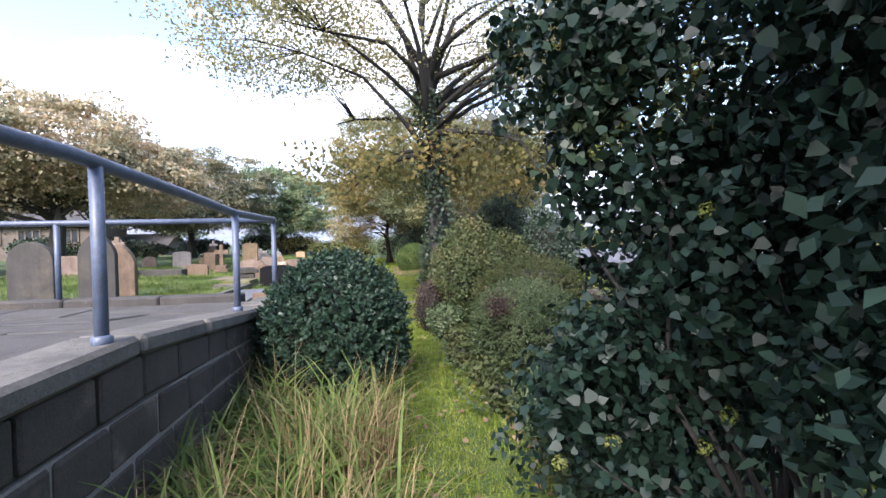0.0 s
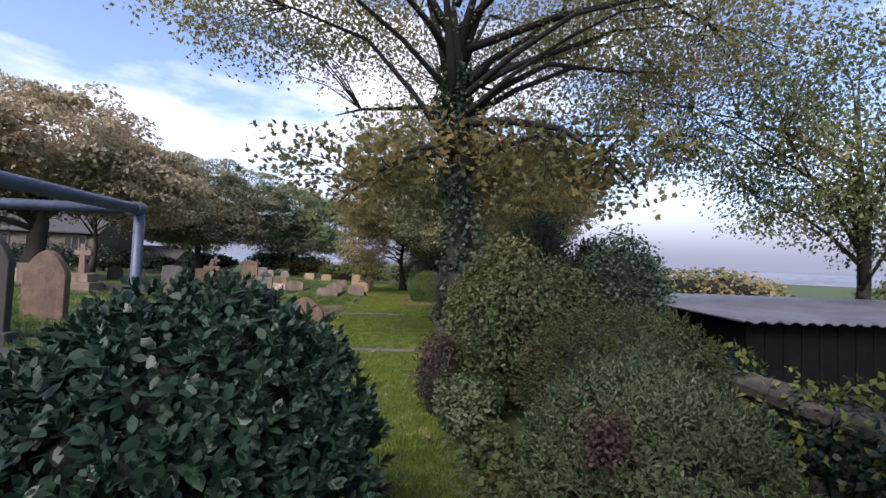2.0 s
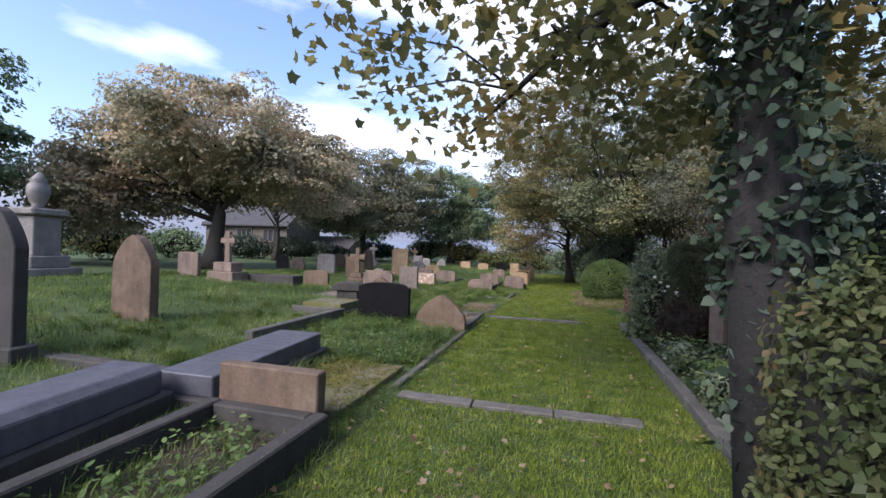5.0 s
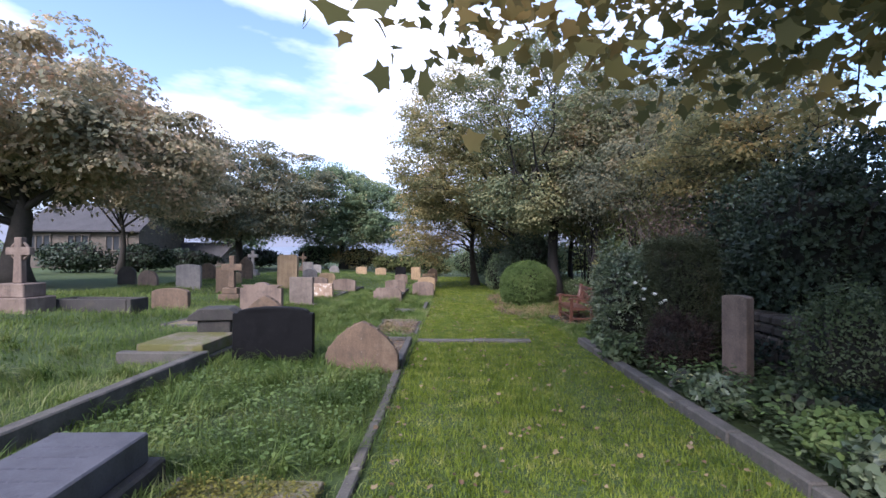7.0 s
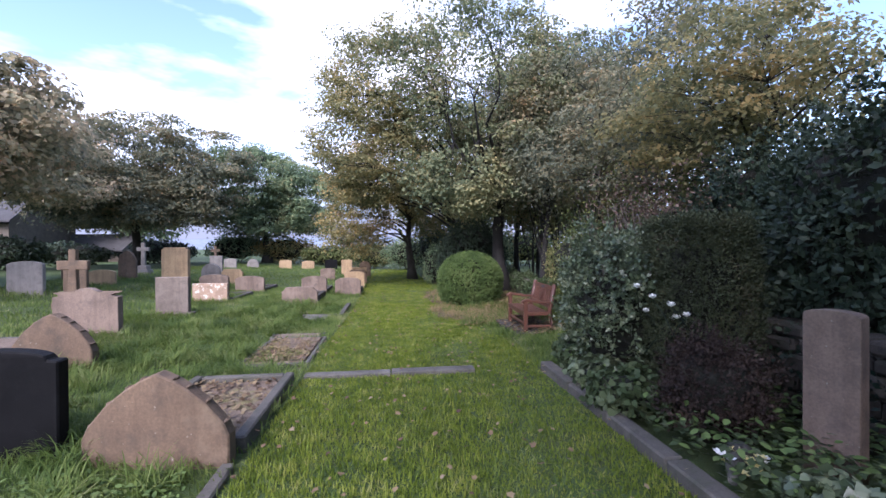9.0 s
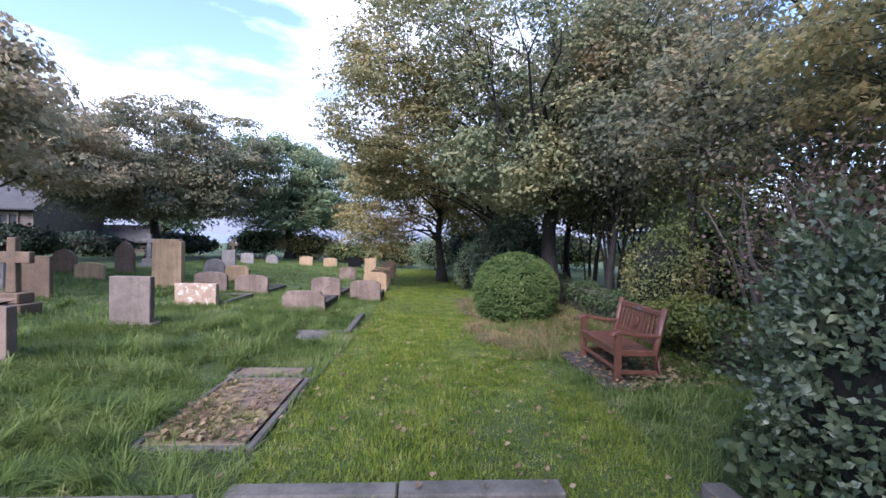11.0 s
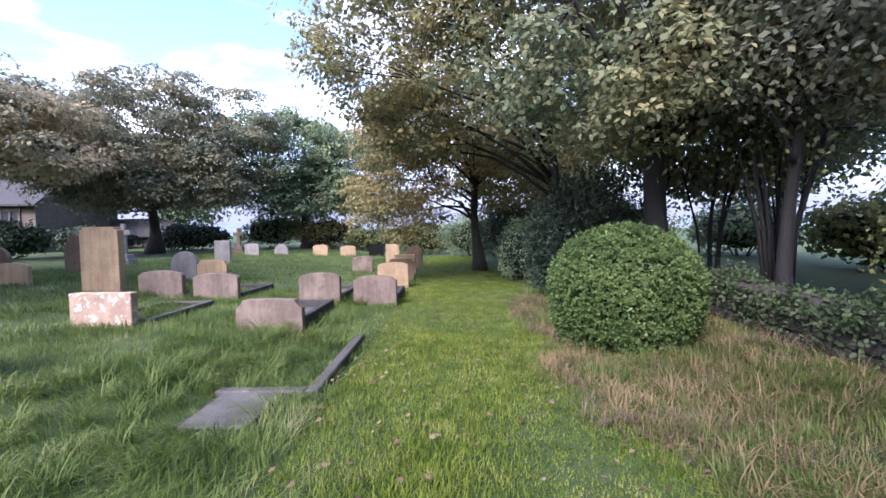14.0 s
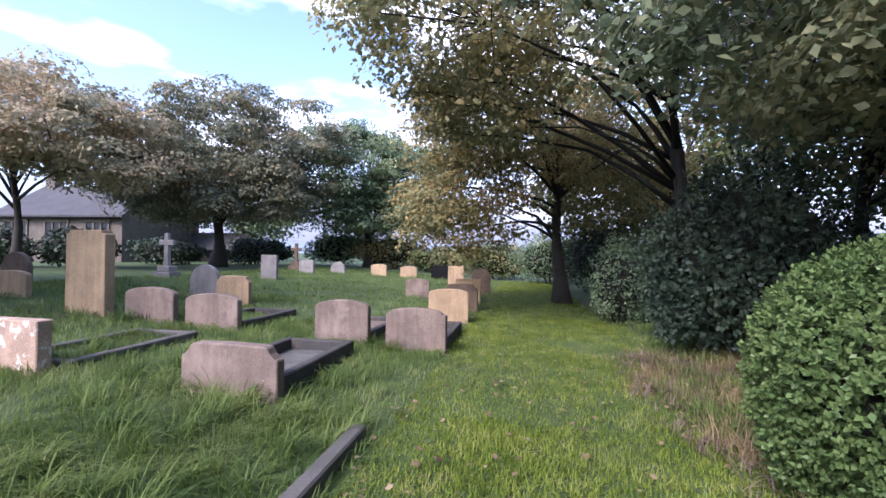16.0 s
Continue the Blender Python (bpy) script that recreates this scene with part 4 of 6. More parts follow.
# strips and kerbs of the path
def strip(name, x0, y0, x1, y1, z, material, label, n, across=True):
    root = thing(name, 0, 0, 0, 0, label, "kerb", "", "structure")
    r = random.Random(n)
    for i in range(n):
        a, b = i / n, (i + 1) / n
        if across:
            part("edging_stone", box(x0 + (x1 - x0) * a + 0.006, y0 + r.uniform(-0.015, 0.015), z - 0.2, x0 + (x1 - x0) * b - 0.006, y1 + r.uniform(-0.015, 0.015), z + r.uniform(-0.008, 0.008), 0.012), material, root)
        else:
            part("edging_stone", box(x0 + r.uniform(-0.012, 0.012), y0 + (y1 - y0) * a + 0.006, z - 0.2, x1 + r.uniform(-0.012, 0.012), y0 + (y1 - y0) * b - 0.006, z + r.uniform(-0.012, 0.012), 0.014), material, root)


strip("path_crossing", -1.7, 11.82, 0.9, 12.0, 0.035, PAVING, "narrow stone strip laid across the grass path", 3)
strip("path_crossing", -1.7, 18.2, 0.55, 18.36, 0.045, PAVING, "pale stone strip laid across the grass path", 2)
strip("bed_kerb", 1.46, 11.0, 1.62, 18.2, 0.1, KERBSTONE, "dark stone kerb along the planted bed", 8, False)
strip("plot_kerb", -1.87, 12.1, -1.77, 16.0, 0.045, KERBSTONE, "thin sunken stone kerb beside the path", 4, False)


# ---- bench ----
def make_bench():
    bx, by = 2.3, 21.3
    root = thing("garden_bench", bx, by, ground_z(bx, by), -2, "red-brown stained hardwood garden bench with carved back panel", "bench")
    # seat faces -x; length along y
    L, W = 0.62, BENCHWOOD
    for s in (-1, 1):
        y0, y1 = s * L - 0.035, s * L + 0.035
        part("front_leg", box(-0.27, y0, 0, -0.19, y1, 0.60, 0.008), W, root)
        bm = tube([(0.30, s * L, 0), (0.25, s * L, 0.40), (0.36, s * L, 0.93)], [0.046, 0.048, 0.042], 4)
        part("back_leg", bm, W, root)
        arm = [(-0.33, 0.585), (-0.30, 0.63), (-0.22, 0.655), (-0.05, 0.63), (0.15, 0.60), (0.29, 0.60), (0.29, 0.56), (0.1, 0.56), (-0.1, 0.585), (-0.22, 0.605), (-0.29, 0.575)]
        bm = prism(arm, 0.085, 0.008)
        bmesh.ops.translate(bm, verts=bm.verts, vec=(0, s * L, 0))
        part("armrest", bm, W, root)
        part("side_rail", box(-0.19, y0 + 0.01, 0.33, 0.24, y1 - 0.01, 0.40, 0.006), W, root)
        part("side_stretcher", box(-0.19, y0 + 0.012, 0.10, 0.27, y1 - 0.012, 0.145, 0.006), W, root)
    part("front_rail", box(-0.262, -L + 0.036, 0.315, -0.225, L - 0.036, 0.395, 0.006), W, root)
    part("front_stretcher", box(-0.25, -L + 0.036, 0.13, -0.21, L - 0.036, 0.175, 0.006), W, root)
    for i in range(5):
        x = -0.285 + i * 0.108
        part("seat_slat", box(x, -L + 0.037, 0.398 - 0.008 * i, x + 0.098, L - 0.037, 0.42 - 0.008 * i, 0.006), W, root)

    def leaning(b):
        # tip the back's parts along the back legs
        for v in b.verts:
            v.co.x += (v.co.z - 0.40) * 0.21
        return b

    part("back_lower_rail", leaning(box(0.235, -L + 0.04, 0.46, 0.27, L - 0.04, 0.53, 0.006)), W, root)
    part("back_top_rail", leaning(box(0.235, -L + 0.04, 0.81, 0.275, L - 0.04, 0.89, 0.012)), W, root)
    part("back_panel", leaning(box(0.243, -0.13, 0.531, 0.265, 0.13, 0.809, 0.004)), W, root, "broad central board with a carved round motif")
    for s in (-1, 1):
        for i in range(4):
            y = s * (0.19 + i * 0.105)
            part("back_slat", leaning(box(0.243, y - 0.026, 0.531, 0.263, y + 0.026, 0.809, 0.004)), W, root)
    bm = bmesh.new()
    tube([(0.0, 0, 0), (0.008, 0, 0)], [0.085, 0.075], 20, bm)
    bmesh.ops.transform(bm, verts=bm.verts, matrix=pose(0.280, 0, 0.67, 0, 12, 0) @ pose(0, 0, 0, 0, 180, 0))
    part("carved_motif", bm, W, root)
    part("plaque", leaning(box(0.228, -0.07, 0.825, 0.234, 0.07, 0.87, 0.002)), SLATE, root, "small blue-grey metal plaque")
    r = random.Random(5)
    pad = thing("bench_paving", bx, by, ground_z(bx, by) - 0.01, -2, "dark damp paving stones under the bench", "paving", "", "structure")
    for i in range(2):
        for j in range(3):
            part("paving_stone", box(-0.5 + i * 0.5, -0.9 + j * 0.6, -0.15, -0.5 + i * 0.5 + 0.485, -0.9 + j * 0.6 + 0.585, 0.012 + r.uniform(-0.006, 0.006), 0.01), DARKSTONE, pad)


make_bench()


# ---- garden bed: standing stone, low wall ----
headstone(2.6, 15.25, 0.34, 1.22, 0.13, "segment", PINKSTONE, "narrow upright brown headstone with a bowed top, in the planted bed", 108)


def rubble_wall(x0, y0, x1, y1, h, label, seed):
    """A low dry wall of rough stones in courses."""
    length = math.hypot(x1 - x0, y1 - y0)
    root = thing("garden_wall", x0, y0, ground_z(x0, y0), math.degrees(math.atan2(y1 - y0, x1 - x0)), label, "wall", "", "structure")
    r = random.Random(seed)
    part("core", box(0.0, -0.12, -0.2, length, 0.12, h - 0.06, 0), MORTAR, root)
    z = -0.05
    while z < h - 0.05:
        hh = r.uniform(0.13, 0.19)
        x = r.uniform(-0.2, 0)
        while x < length:
            w = r.uniform(0.22, 0.45)
            part("wall_stone", box(x + 0.008, -0.2 + r.uniform(-0.02, 0.02), z + 0.008, x + w - 0.008, 0.2 + r.uniform(-0.02, 0.02), z + hh - 0.006, 0.03), WALLSTONE, root)
            x += w
        z += hh


rubble_wall(3.3, 3.5, 3.5, 18.6, 0.85, "low mossy dry-stone boundary wall", 11)
rubble_wall(3.5, 18.6, 4.3, 30.0, 0.62, "low ivy-draped dry-stone wall", 12)


# ---- dark shed ----
def make_shed():
    root = thing("shed", 4.3, 7.6, 0, 0, "low black boarded shed with a wet grey corrugated roof", "shed")
    part("body", box(0.15, 0.15, -0.3, 5.8, 3.3, 1.22, 0), SHEDWOOD, root)
    for i in range(24):
        part("wall_board", box(0.12 + i * 0.238, 0.11, -0.2, 0.12 + i * 0.238 + 0.225, 0.148, 1.22, 0.004), SHEDWOOD, root)
    for i in range(14):
        part("wall_board", box(0.11, 0.15 + i * 0.227, -0.2, 0.148, 0.15 + i * 0.227 + 0.215, 1.22, 0.004), SHEDWOOD, root)
    bm = bmesh.new()
    n = 120
    lo, hi = [], []
    for i in range(n + 1):
        x = -0.1 + 6.1 * i / n
        w = 0.018 * math.sin(i * 1.6)
        lo.append((bm.verts.new((x, -0.1, 1.25 + w)), bm.verts.new((x, 3.5, 1.385 + w))))
        hi.append((bm.verts.new((x, -0.1, 1.265 + w)), bm.verts.new((x, 3.5, 1.40 + w))))
    for i in range(n):
        bm.faces.new((hi[i][0], hi[i + 1][0], hi[i + 1][1], hi[i][1])).smooth = True
        bm.faces.new((lo[i][0], lo[i][1], lo[i + 1][1], lo[i + 1][0]))
        bm.faces.new((lo[i][0], lo[i + 1][0], hi[i + 1][0], hi[i][0]))
    part("roof", bm, SHEDROOF, root)


make_shed()


# ---- house across the field ----
def make_house(x, y, rz, L, W, eave, ridge, label, windows):
    root = thing("house", x, y, ground_z(x, y), rz, label, "house")
    part("wall", box(-L, 0, -0.3, 0, W, eave, 0), HOUSEWALL, root)
    g = prism([(0, eave), (W, eave), (W / 2, ridge)], 0.4, 0)
    for end in (-0.2, -L + 0.2):
        bm = g.copy()
        bmesh.ops.transform(bm, verts=bm.verts, matrix=Matrix.Translation((end, 0, 0)) @ pose(0, 0, 0, 0, 0, 90))
        part("gable", bm, HOUSEWALL, root)
    g.free()
    for s in (0, 1):
        bm = bmesh.new()
        y0 = -0.4 if s == 0 else W + 0.4
        k = (ridge - eave) / (W / 2)
        a = [bm.verts.new(p) for p in ((-L - 0.3, y0, eave - 0.4 * k), (0.3, y0, eave - 0.4 * k), (0.3, W / 2, ridge + 0.02), (-L - 0.3, W / 2, ridge + 0.02))]
        f = bm.faces.new(a)
        e = bmesh.ops.extrude_face_region(bm, geom=[f])
        bmesh.ops.translate(bm, verts=[v for v in e["geom"] if isinstance(v, bmesh.types.BMVert)], vec=(0, 0, 0.14))
        bmesh.ops.recalc_face_normals(bm, faces=bm.faces)
        part("roof", bm, ROOFSLATE, root)
    part("gutter", tube([(-L - 0.3, -0.45, eave - 0.32), (0.3, -0.45, eave - 0.32)], [0.07, 0.07], 8), SHEDWOOD, root)
    for wx, wz, ww, wh in windows:
        win = part("window", box(wx - ww / 2, -0.03, wz, wx + ww / 2, 0.05, wz + wh, 0), DARKGLASS, root)
        k = max(2, round(ww / 0.7))
        for i in range(k + 1):
            fx = wx - ww / 2 + ww * i / k
            part("mullion", box(fx - 0.07, -0.09, wz, fx + 0.07, -0.031, wz + wh, 0), HOUSEWALL, win)
        part("lintel", box(wx - ww / 2 - 0.15, -0.12, wz + wh, wx + ww / 2 + 0.15, 0.05, wz + wh + 0.25, 0), HOUSEWALL, win)
        part("sill", box(wx - ww / 2 - 0.1, -0.16, wz - 0.15, wx + ww / 2 + 0.1, 0.05, wz, 0), HOUSEWALL, win)
    part("chimney", box(-L + 0.2, W / 2 - 0.45, ridge - 0.6, -L + 1.1, W / 2 + 0.45, ridge + 1.2, 0.03), HOUSEWALL, root)


make_house(-30.8, 51.0, 6, 10.5, 8.0, 3.7, 6.3, "long honey-stone house with stone-mullioned windows and slate roof", [(-2.0, 1.75, 1.9, 1.3), (-5.4, 1.75, 1.9, 1.3), (-8.8, 1.75, 1.9, 1.3)])
make_house(-26.5, 58.0, 3, 7.0, 6.0, 1.2, 2.6, "low dark-roofed outbuilding behind the field", [(-2.0, 0.3, 1.0, 0.7)])

# ---- shrubs ----
bush("laurel_bush", -0.55, 5.05, 0, 0.84, 0.80, 1.60, 22000, 0.060, OVAL, L_LAUREL, "big rounded dark evergreen shrub with leathery leaves", 21, 0.06, sprig=(0.09, 9, 0.7))
BOXBUSH = bush("box_bush", 1.88, 5.5, 0, 0.76, 0.74, 1.17, 30000, 0.046, LANCE, L_BOX, "rounded clipped box bush, bare on one side", 22, 0.09, sprig=(0.11, 11, 0.8))
r_bare = np.random.default_rng(17)
P_bare = r_bare.normal(size=(900, 3)) * np.array([0.07, 0.04, 0.075]) + np.array([-0.50, -0.46, 0.93])
tagged(leaves("bare_patch", P_bare, 0.03, DIAMOND, L_BROWN, BOXBUSH, 0.2, None, 0.3, "bare brown twiggy patch"), kind="stuff")
bush("spreading_bush", 2.55, 7.0, 0, 0.98, 1.0, 1.42, 30000, 0.042, LANCE, L_SPREAD, "mounded evergreen shrub leaning on the wall", 23, 0.09, sprig=(0.11, 11, 0.7))
bush("turning_shrub", 1.75, 8.5, 0, 0.85, 1.1, 2.15, 26000, 0.056, DIAMOND, L_MIXED, "tall loose shrub with leaves turning yellow and brown", 24, 0.22)
bush("turning_shrub", 2.7, 9.6, 0, 0.9, 0.9, 1.95, 20000, 0.058, DIAMOND, L_MIXED, "loose green shrub with brown dying sprays", 241, 0.25)
bush("dead_shrub", 0.86, 8.2, 0, 0.36, 0.42, 1.05, 4500, 0.035, DIAMOND, L_BROWN, "small dead brown conifer bush", 25, 0.1)
bush("low_shrub", 1.12, 7.6, 0, 0.40, 0.65, 0.6, 9000, 0.055, OVAL, L_BOX, "low greenery at the foot of the shrubs", 26, 0.25)
bush("yew_bush", 3.75, 9.3, 0, 0.75, 0.75, 2.65, 18000, 0.06, DIAMOND, L_YEW, "dark upright yew behind the shrubs", 27, 0.2)


def ivy_thicket(x, y, lobes, n, size, shape, seed, label):
    """Old ivy grown into a tree-high thicket: crooked stems, leaf masses, and round flower heads. lobes: middle and half sizes."""
    root = thing("ivy_thicket", x, y, 0, 0, label, "shrub")
    r = random.Random(seed)
    g = np.random.default_rng(seed)
    vol = np.array([q[3] * q[4] * q[5] for q in lobes]) ** 0.5
    bm = bmesh.new()
    for cx, cy, cz, rx, ry, rz in lobes:
        for k in range(4):
            a = r.uniform(0, 6.28)
            e = (cx + 0.75 * rx * math.cos(a), cy + 0.75 * ry * math.sin(a), cz + r.uniform(-0.4, 0.8) * rz)
            tube([(r.uniform(0, 0.3), r.uniform(-0.2, 0.2), -0.05), (0.5 * cx + r.uniform(-0.1, 0.2), 0.5 * cy, 0.45 * e[2]), (0.85 * e[0] + 0.1, 0.85 * e[1], 0.8 * e[2]), e], [0.016, 0.012, 0.008, 0.003], 6, bm)
    tagged(part("stem", bm, DARKBARK, root), kind="stuff")
    Ps, os_, Fs = [], [], []
    for k, (q, share) in enumerate(zip(lobes, vol / vol.sum())):
        # each mass is made of smaller tufts
        m = max(26, int(130 * share))
        c, oc = ball_points(m, q[:3], [0.85 * v for v in q[3:]], seed + k, 0.2, 0.6, -0.95, 2.5)
        per = int(n * share / m)
        u = g.normal(size=(m * per, 3))
        u /= np.linalg.norm(u, axis=1)[:, None]
        w = 0.46 * min(q[3], q[4])
        P = np.repeat(c, per, axis=0) + u * (w * g.uniform(0.6, 1.1, len(u)) * np.repeat(g.uniform(0.7, 1.25, m), per))[:, None]
        Ps.append(P)
        os_.append(u)
        Fc, _ = ball_points(int(30 * share) + 5, q[:3], [1.0 * v for v in q[3:]], seed + 50 + k, 0.15, 0.06, -0.7)
        Fs.append(Fc)
    P, o = np.concatenate(Ps), np.concatenate(os_)
    ok = P[:, 2] > 0.06
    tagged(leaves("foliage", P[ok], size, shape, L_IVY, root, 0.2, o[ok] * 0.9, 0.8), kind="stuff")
    F = np.concatenate(Fs)
    F = F[F[:, 2] > 0.5]
    Q = np.repeat(F, 60, axis=0)
    d = g.normal(size=Q.shape)
    d /= np.linalg.norm(d, axis=1)[:, None]
    tagged(leaves("flower_head", Q + d * 0.03, 0.016, OVAL, L_LIME, root, 0.0, d * 3, 0.0, "round yellow-green ivy flower heads"), kind="stuff")
    return root


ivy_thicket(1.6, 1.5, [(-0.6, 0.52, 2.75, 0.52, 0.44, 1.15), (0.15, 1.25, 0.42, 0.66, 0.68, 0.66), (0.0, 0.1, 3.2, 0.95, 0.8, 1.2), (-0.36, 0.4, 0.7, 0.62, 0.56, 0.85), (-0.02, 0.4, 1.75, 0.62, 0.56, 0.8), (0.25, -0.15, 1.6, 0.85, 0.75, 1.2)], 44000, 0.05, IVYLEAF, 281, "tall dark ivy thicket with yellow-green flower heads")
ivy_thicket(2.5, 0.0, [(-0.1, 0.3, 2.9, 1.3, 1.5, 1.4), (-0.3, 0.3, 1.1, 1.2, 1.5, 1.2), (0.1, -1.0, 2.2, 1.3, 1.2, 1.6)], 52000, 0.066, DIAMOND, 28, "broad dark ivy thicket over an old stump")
bush("topiary_dome", 1.95, 26.0, -0.1, 1.04, 1.0, 1.62, 44000, 0.048, DIAMOND, L_TOPIARY, "clipped green privet dome on the grass", 29, 0.02, sprig=(0.05, 6, 0.25))
bush("rose_bush", 2.12, 17.5, 0, 0.72, 0.95, 2.05, 14000, 0.066, DIAMOND, L_ROSE, "dark leafy rose bush with white blooms", 30, 0.26, sprig=(0.2, 7, 0.6))
bush("purple_shrub", 2.2, 15.95, 0, 0.5, 0.5, 0.95, 11000, 0.036, DIAMOND, L_BROWN, "low purple-brown twiggy shrub in the bed", 31, 0.25, sprig=(0.12, 8, 0.8))


def clipped_column(x, y, w, d, h, n, material, label, seed):
    """A clipped conifer with steep sides and a flat, ragged top, built of upright sprays."""
    root = thing("conifer_column", x, y, 0, 0, label, "shrub")
    g = np.random.default_rng(seed)
    # solid block in near black, standing in for shade between the sprays
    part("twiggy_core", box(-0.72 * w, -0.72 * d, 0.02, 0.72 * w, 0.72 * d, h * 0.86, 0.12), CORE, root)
    a, z = g.uniform(0, 6.28, n), g.uniform(0.02, 1, n) ** 0.85
    c, sn = np.cos(a), np.sin(a)
    k = (np.abs(c) ** 3.2 + np.abs(sn) ** 3.2) ** (-1 / 3.2) * (1 - 0.16 * z ** 4) * (0.9 + 0.1 * np.minimum(1, z * 4))
    side = np.stack([w * k * c, d * k * sn, h * z * 0.98], 1)
    m = n // 5
    top = np.stack([g.uniform(-0.85, 0.85, m) * w, g.uniform(-0.85, 0.85, m) * d, h * g.uniform(0.93, 1.0, m)], 1)
    P = np.concatenate([side, top])
    o = np.concatenate([np.stack([c, sn, 0 * c], 1), np.tile([0, 0, 1.0], (m, 1))])
    P += o * 0.07 * lumps(seed, P, 5.0)[:, None] * np.array([1, 1, 0.8])
    sprigs("spray", P, o * 0.45, 0.10, 6, 0.045, LANCE, material, root, 1.1)
    return root


clipped_column(2.66, 16.75, 0.46, 0.46, 1.92, 5200, L_CONIFER, "dull green flat-topped columnar conifer", 32)
bush("holly_bush", 4.5, 16.3, 0, 1.25, 1.6, 3.75, 26000, 0.095, DIAMOND, L_YEW, "tall black-green holly above the wall", 33, 0.3, sprig=(0.2, 7, 0.6))
bush("holly_bush", 5.1, 18.4, 0, 1.2, 1.2, 3.5, 16000, 0.095, DIAMOND, L_YEW, "tall black-green holly beyond the garden wall", 332, 0.3, sprig=(0.2, 7, 0.6))
bush("holly_bush", 5.2, 13.2, 0, 1.2, 1.4, 2.6, 14000, 0.095, DIAMOND, L_YEW, "black-green holly mass beyond the wall", 331, 0.3, sprig=(0.2, 7, 0.6))
bush("elder_bush", 4.3, 23.6, 0, 0.8, 0.9, 2.3, 9000, 0.065, DIAMOND, L_OLIVE, "loose green shrub beside the bench", 34, 0.28)
bush("variegated_shrub", 2.85, 14.0, 0, 0.5, 0.5, 1.5, 8000, 0.04, OVAL, L_BOX, "pale variegated shrub in the bed", 341, 0.2)
bush("variegated_shrub", 2.7, 13.7, 0, 0.45, 0.5, 0.55, 3500, 0.06, OVAL, L_IVY, "low ivy tangle under the headstone", 342, 0.25)
bush("bramble", 3.7, 21.6, 0.1, 0.7, 1.4, 0.85, 11000, 0.06, DIAMOND, L_LIME, "yellow-green bramble mound behind the bench", 343, 0.3)
bush("holly_mass", 2.7, 30.2, -0.1, 1.6, 1.6, 3.1, 26000, 0.095, DIAMOND, L_YEW, "huge dark evergreen holly under the trees", 35, 0.26, sprig=(0.18, 7, 0.4))
bush("round_shrub", 1.6, 33.4, -0.2, 0.8, 0.8, 2.0, 6000, 0.07, DIAMOND, L_DEEP, "dark rounded evergreen by the path", 36, 0.15)
bush("ivy_mound", 1.5, 3.5, 0, 0.42, 0.6, 0.62, 5000, 0.06, IVYLEAF, L_BOX, "low scruffy ivy and bramble between thicket and box bush", 283, 0.4)
bush("turning_shrub", 1.5, 9.75, 0, 0.5, 0.5, 1.75, 11000, 0.055, OVAL, L_MIXED, "loose green and brown shrub against the tree trunk", 242, 0.25)
bush("variegated_shrub", 3.0, 11.9, 0, 0.5, 0.6, 1.6, 9000, 0.045, OVAL, L_VAR, "pale variegated shrub in the bed", 345, 0.28)
bush("weed_clump", 2.15, 13.1, 0, 0.45, 0.5, 0.5, 2600, 0.08, OVAL, L_TOPIARY, "low broad-leaved green weeds in the bed", 346, 0.3)
for k, (x, y, q) in enumerate(((1.86, 18.0, 0.55), (1.84, 17.3, 0.42), (1.80, 16.6, 0.46), (1.9, 14.5, 0.4), (2.3, 13.9, 0.55), (2.0, 12.6, 0.5), (2.5, 12.4, 0.6))):
    bush("weed_clump", x, y, 0, 0.26 + 0.1 * (k % 3), 0.42, q, 1300, 0.075, IVYLEAF, (L_BOX, L_ROSE)[k % 2], "low ivy and leafy weeds against the bed kerb", 350 + k, 0.35)
for k, (x, y, q) in enumerate(((1.2, 6.7, 0.4), (1.12, 5.9, 0.32), (1.2, 5.0, 0.34), (1.25, 4.3, 0.4))):
    bush("weed_clump", x, y, 0, 0.24, 0.42, q, 1500, 0.055, IVYLEAF, L_SPREAD, "low leafy weeds at the edge of the path", 370 + k, 0.35)
# growth beyond the boundary wall
for k, (x, y, rx, ry, h, m) in enumerate(((6.2, 21.0, 1.6, 1.8, 3.4, L_OLIVE), (6.4, 24.6, 1.6, 1.6, 3.2, L_DEEP), (4.6, 37.0, 2.0, 2.2, 3.2, L_DEEP), (2.8, 42.0, 2.0, 2.0, 3.0, L_YEW), (1.0, 47.0, 2.4, 1.8, 2.8, L_DEEP), (-2.2, 50.0, 2.6, 1.6, 2.6, L_OLIVE))):
    bush("undergrowth", x, y, ground_z(x, y), rx, ry, h, 8000, 0.13, DIAMOND, m, "dense woodland undergrowth beyond the wall" if x > 3 else "dark shrubs closing the end of the path", 400 + k, 0.3)
# far hills, with distance haze mixed into their base colour
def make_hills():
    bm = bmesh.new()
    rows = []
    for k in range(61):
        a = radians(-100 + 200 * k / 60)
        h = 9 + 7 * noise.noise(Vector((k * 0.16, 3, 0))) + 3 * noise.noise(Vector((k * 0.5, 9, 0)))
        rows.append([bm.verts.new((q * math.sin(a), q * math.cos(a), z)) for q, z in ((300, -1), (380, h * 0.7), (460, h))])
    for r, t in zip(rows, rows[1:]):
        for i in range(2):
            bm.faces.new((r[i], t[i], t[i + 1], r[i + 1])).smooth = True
    tagged(part("backdrop", bm, surface("haze_tinted_hill_fields", (0.20, 0.23, 0.27), (0.15, 0.185, 0.20), 0.02, 0.2, rough=1.0, bump=0.0)), "hazy blue-green hills on the horizon", "hills", "", "structure")


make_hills()
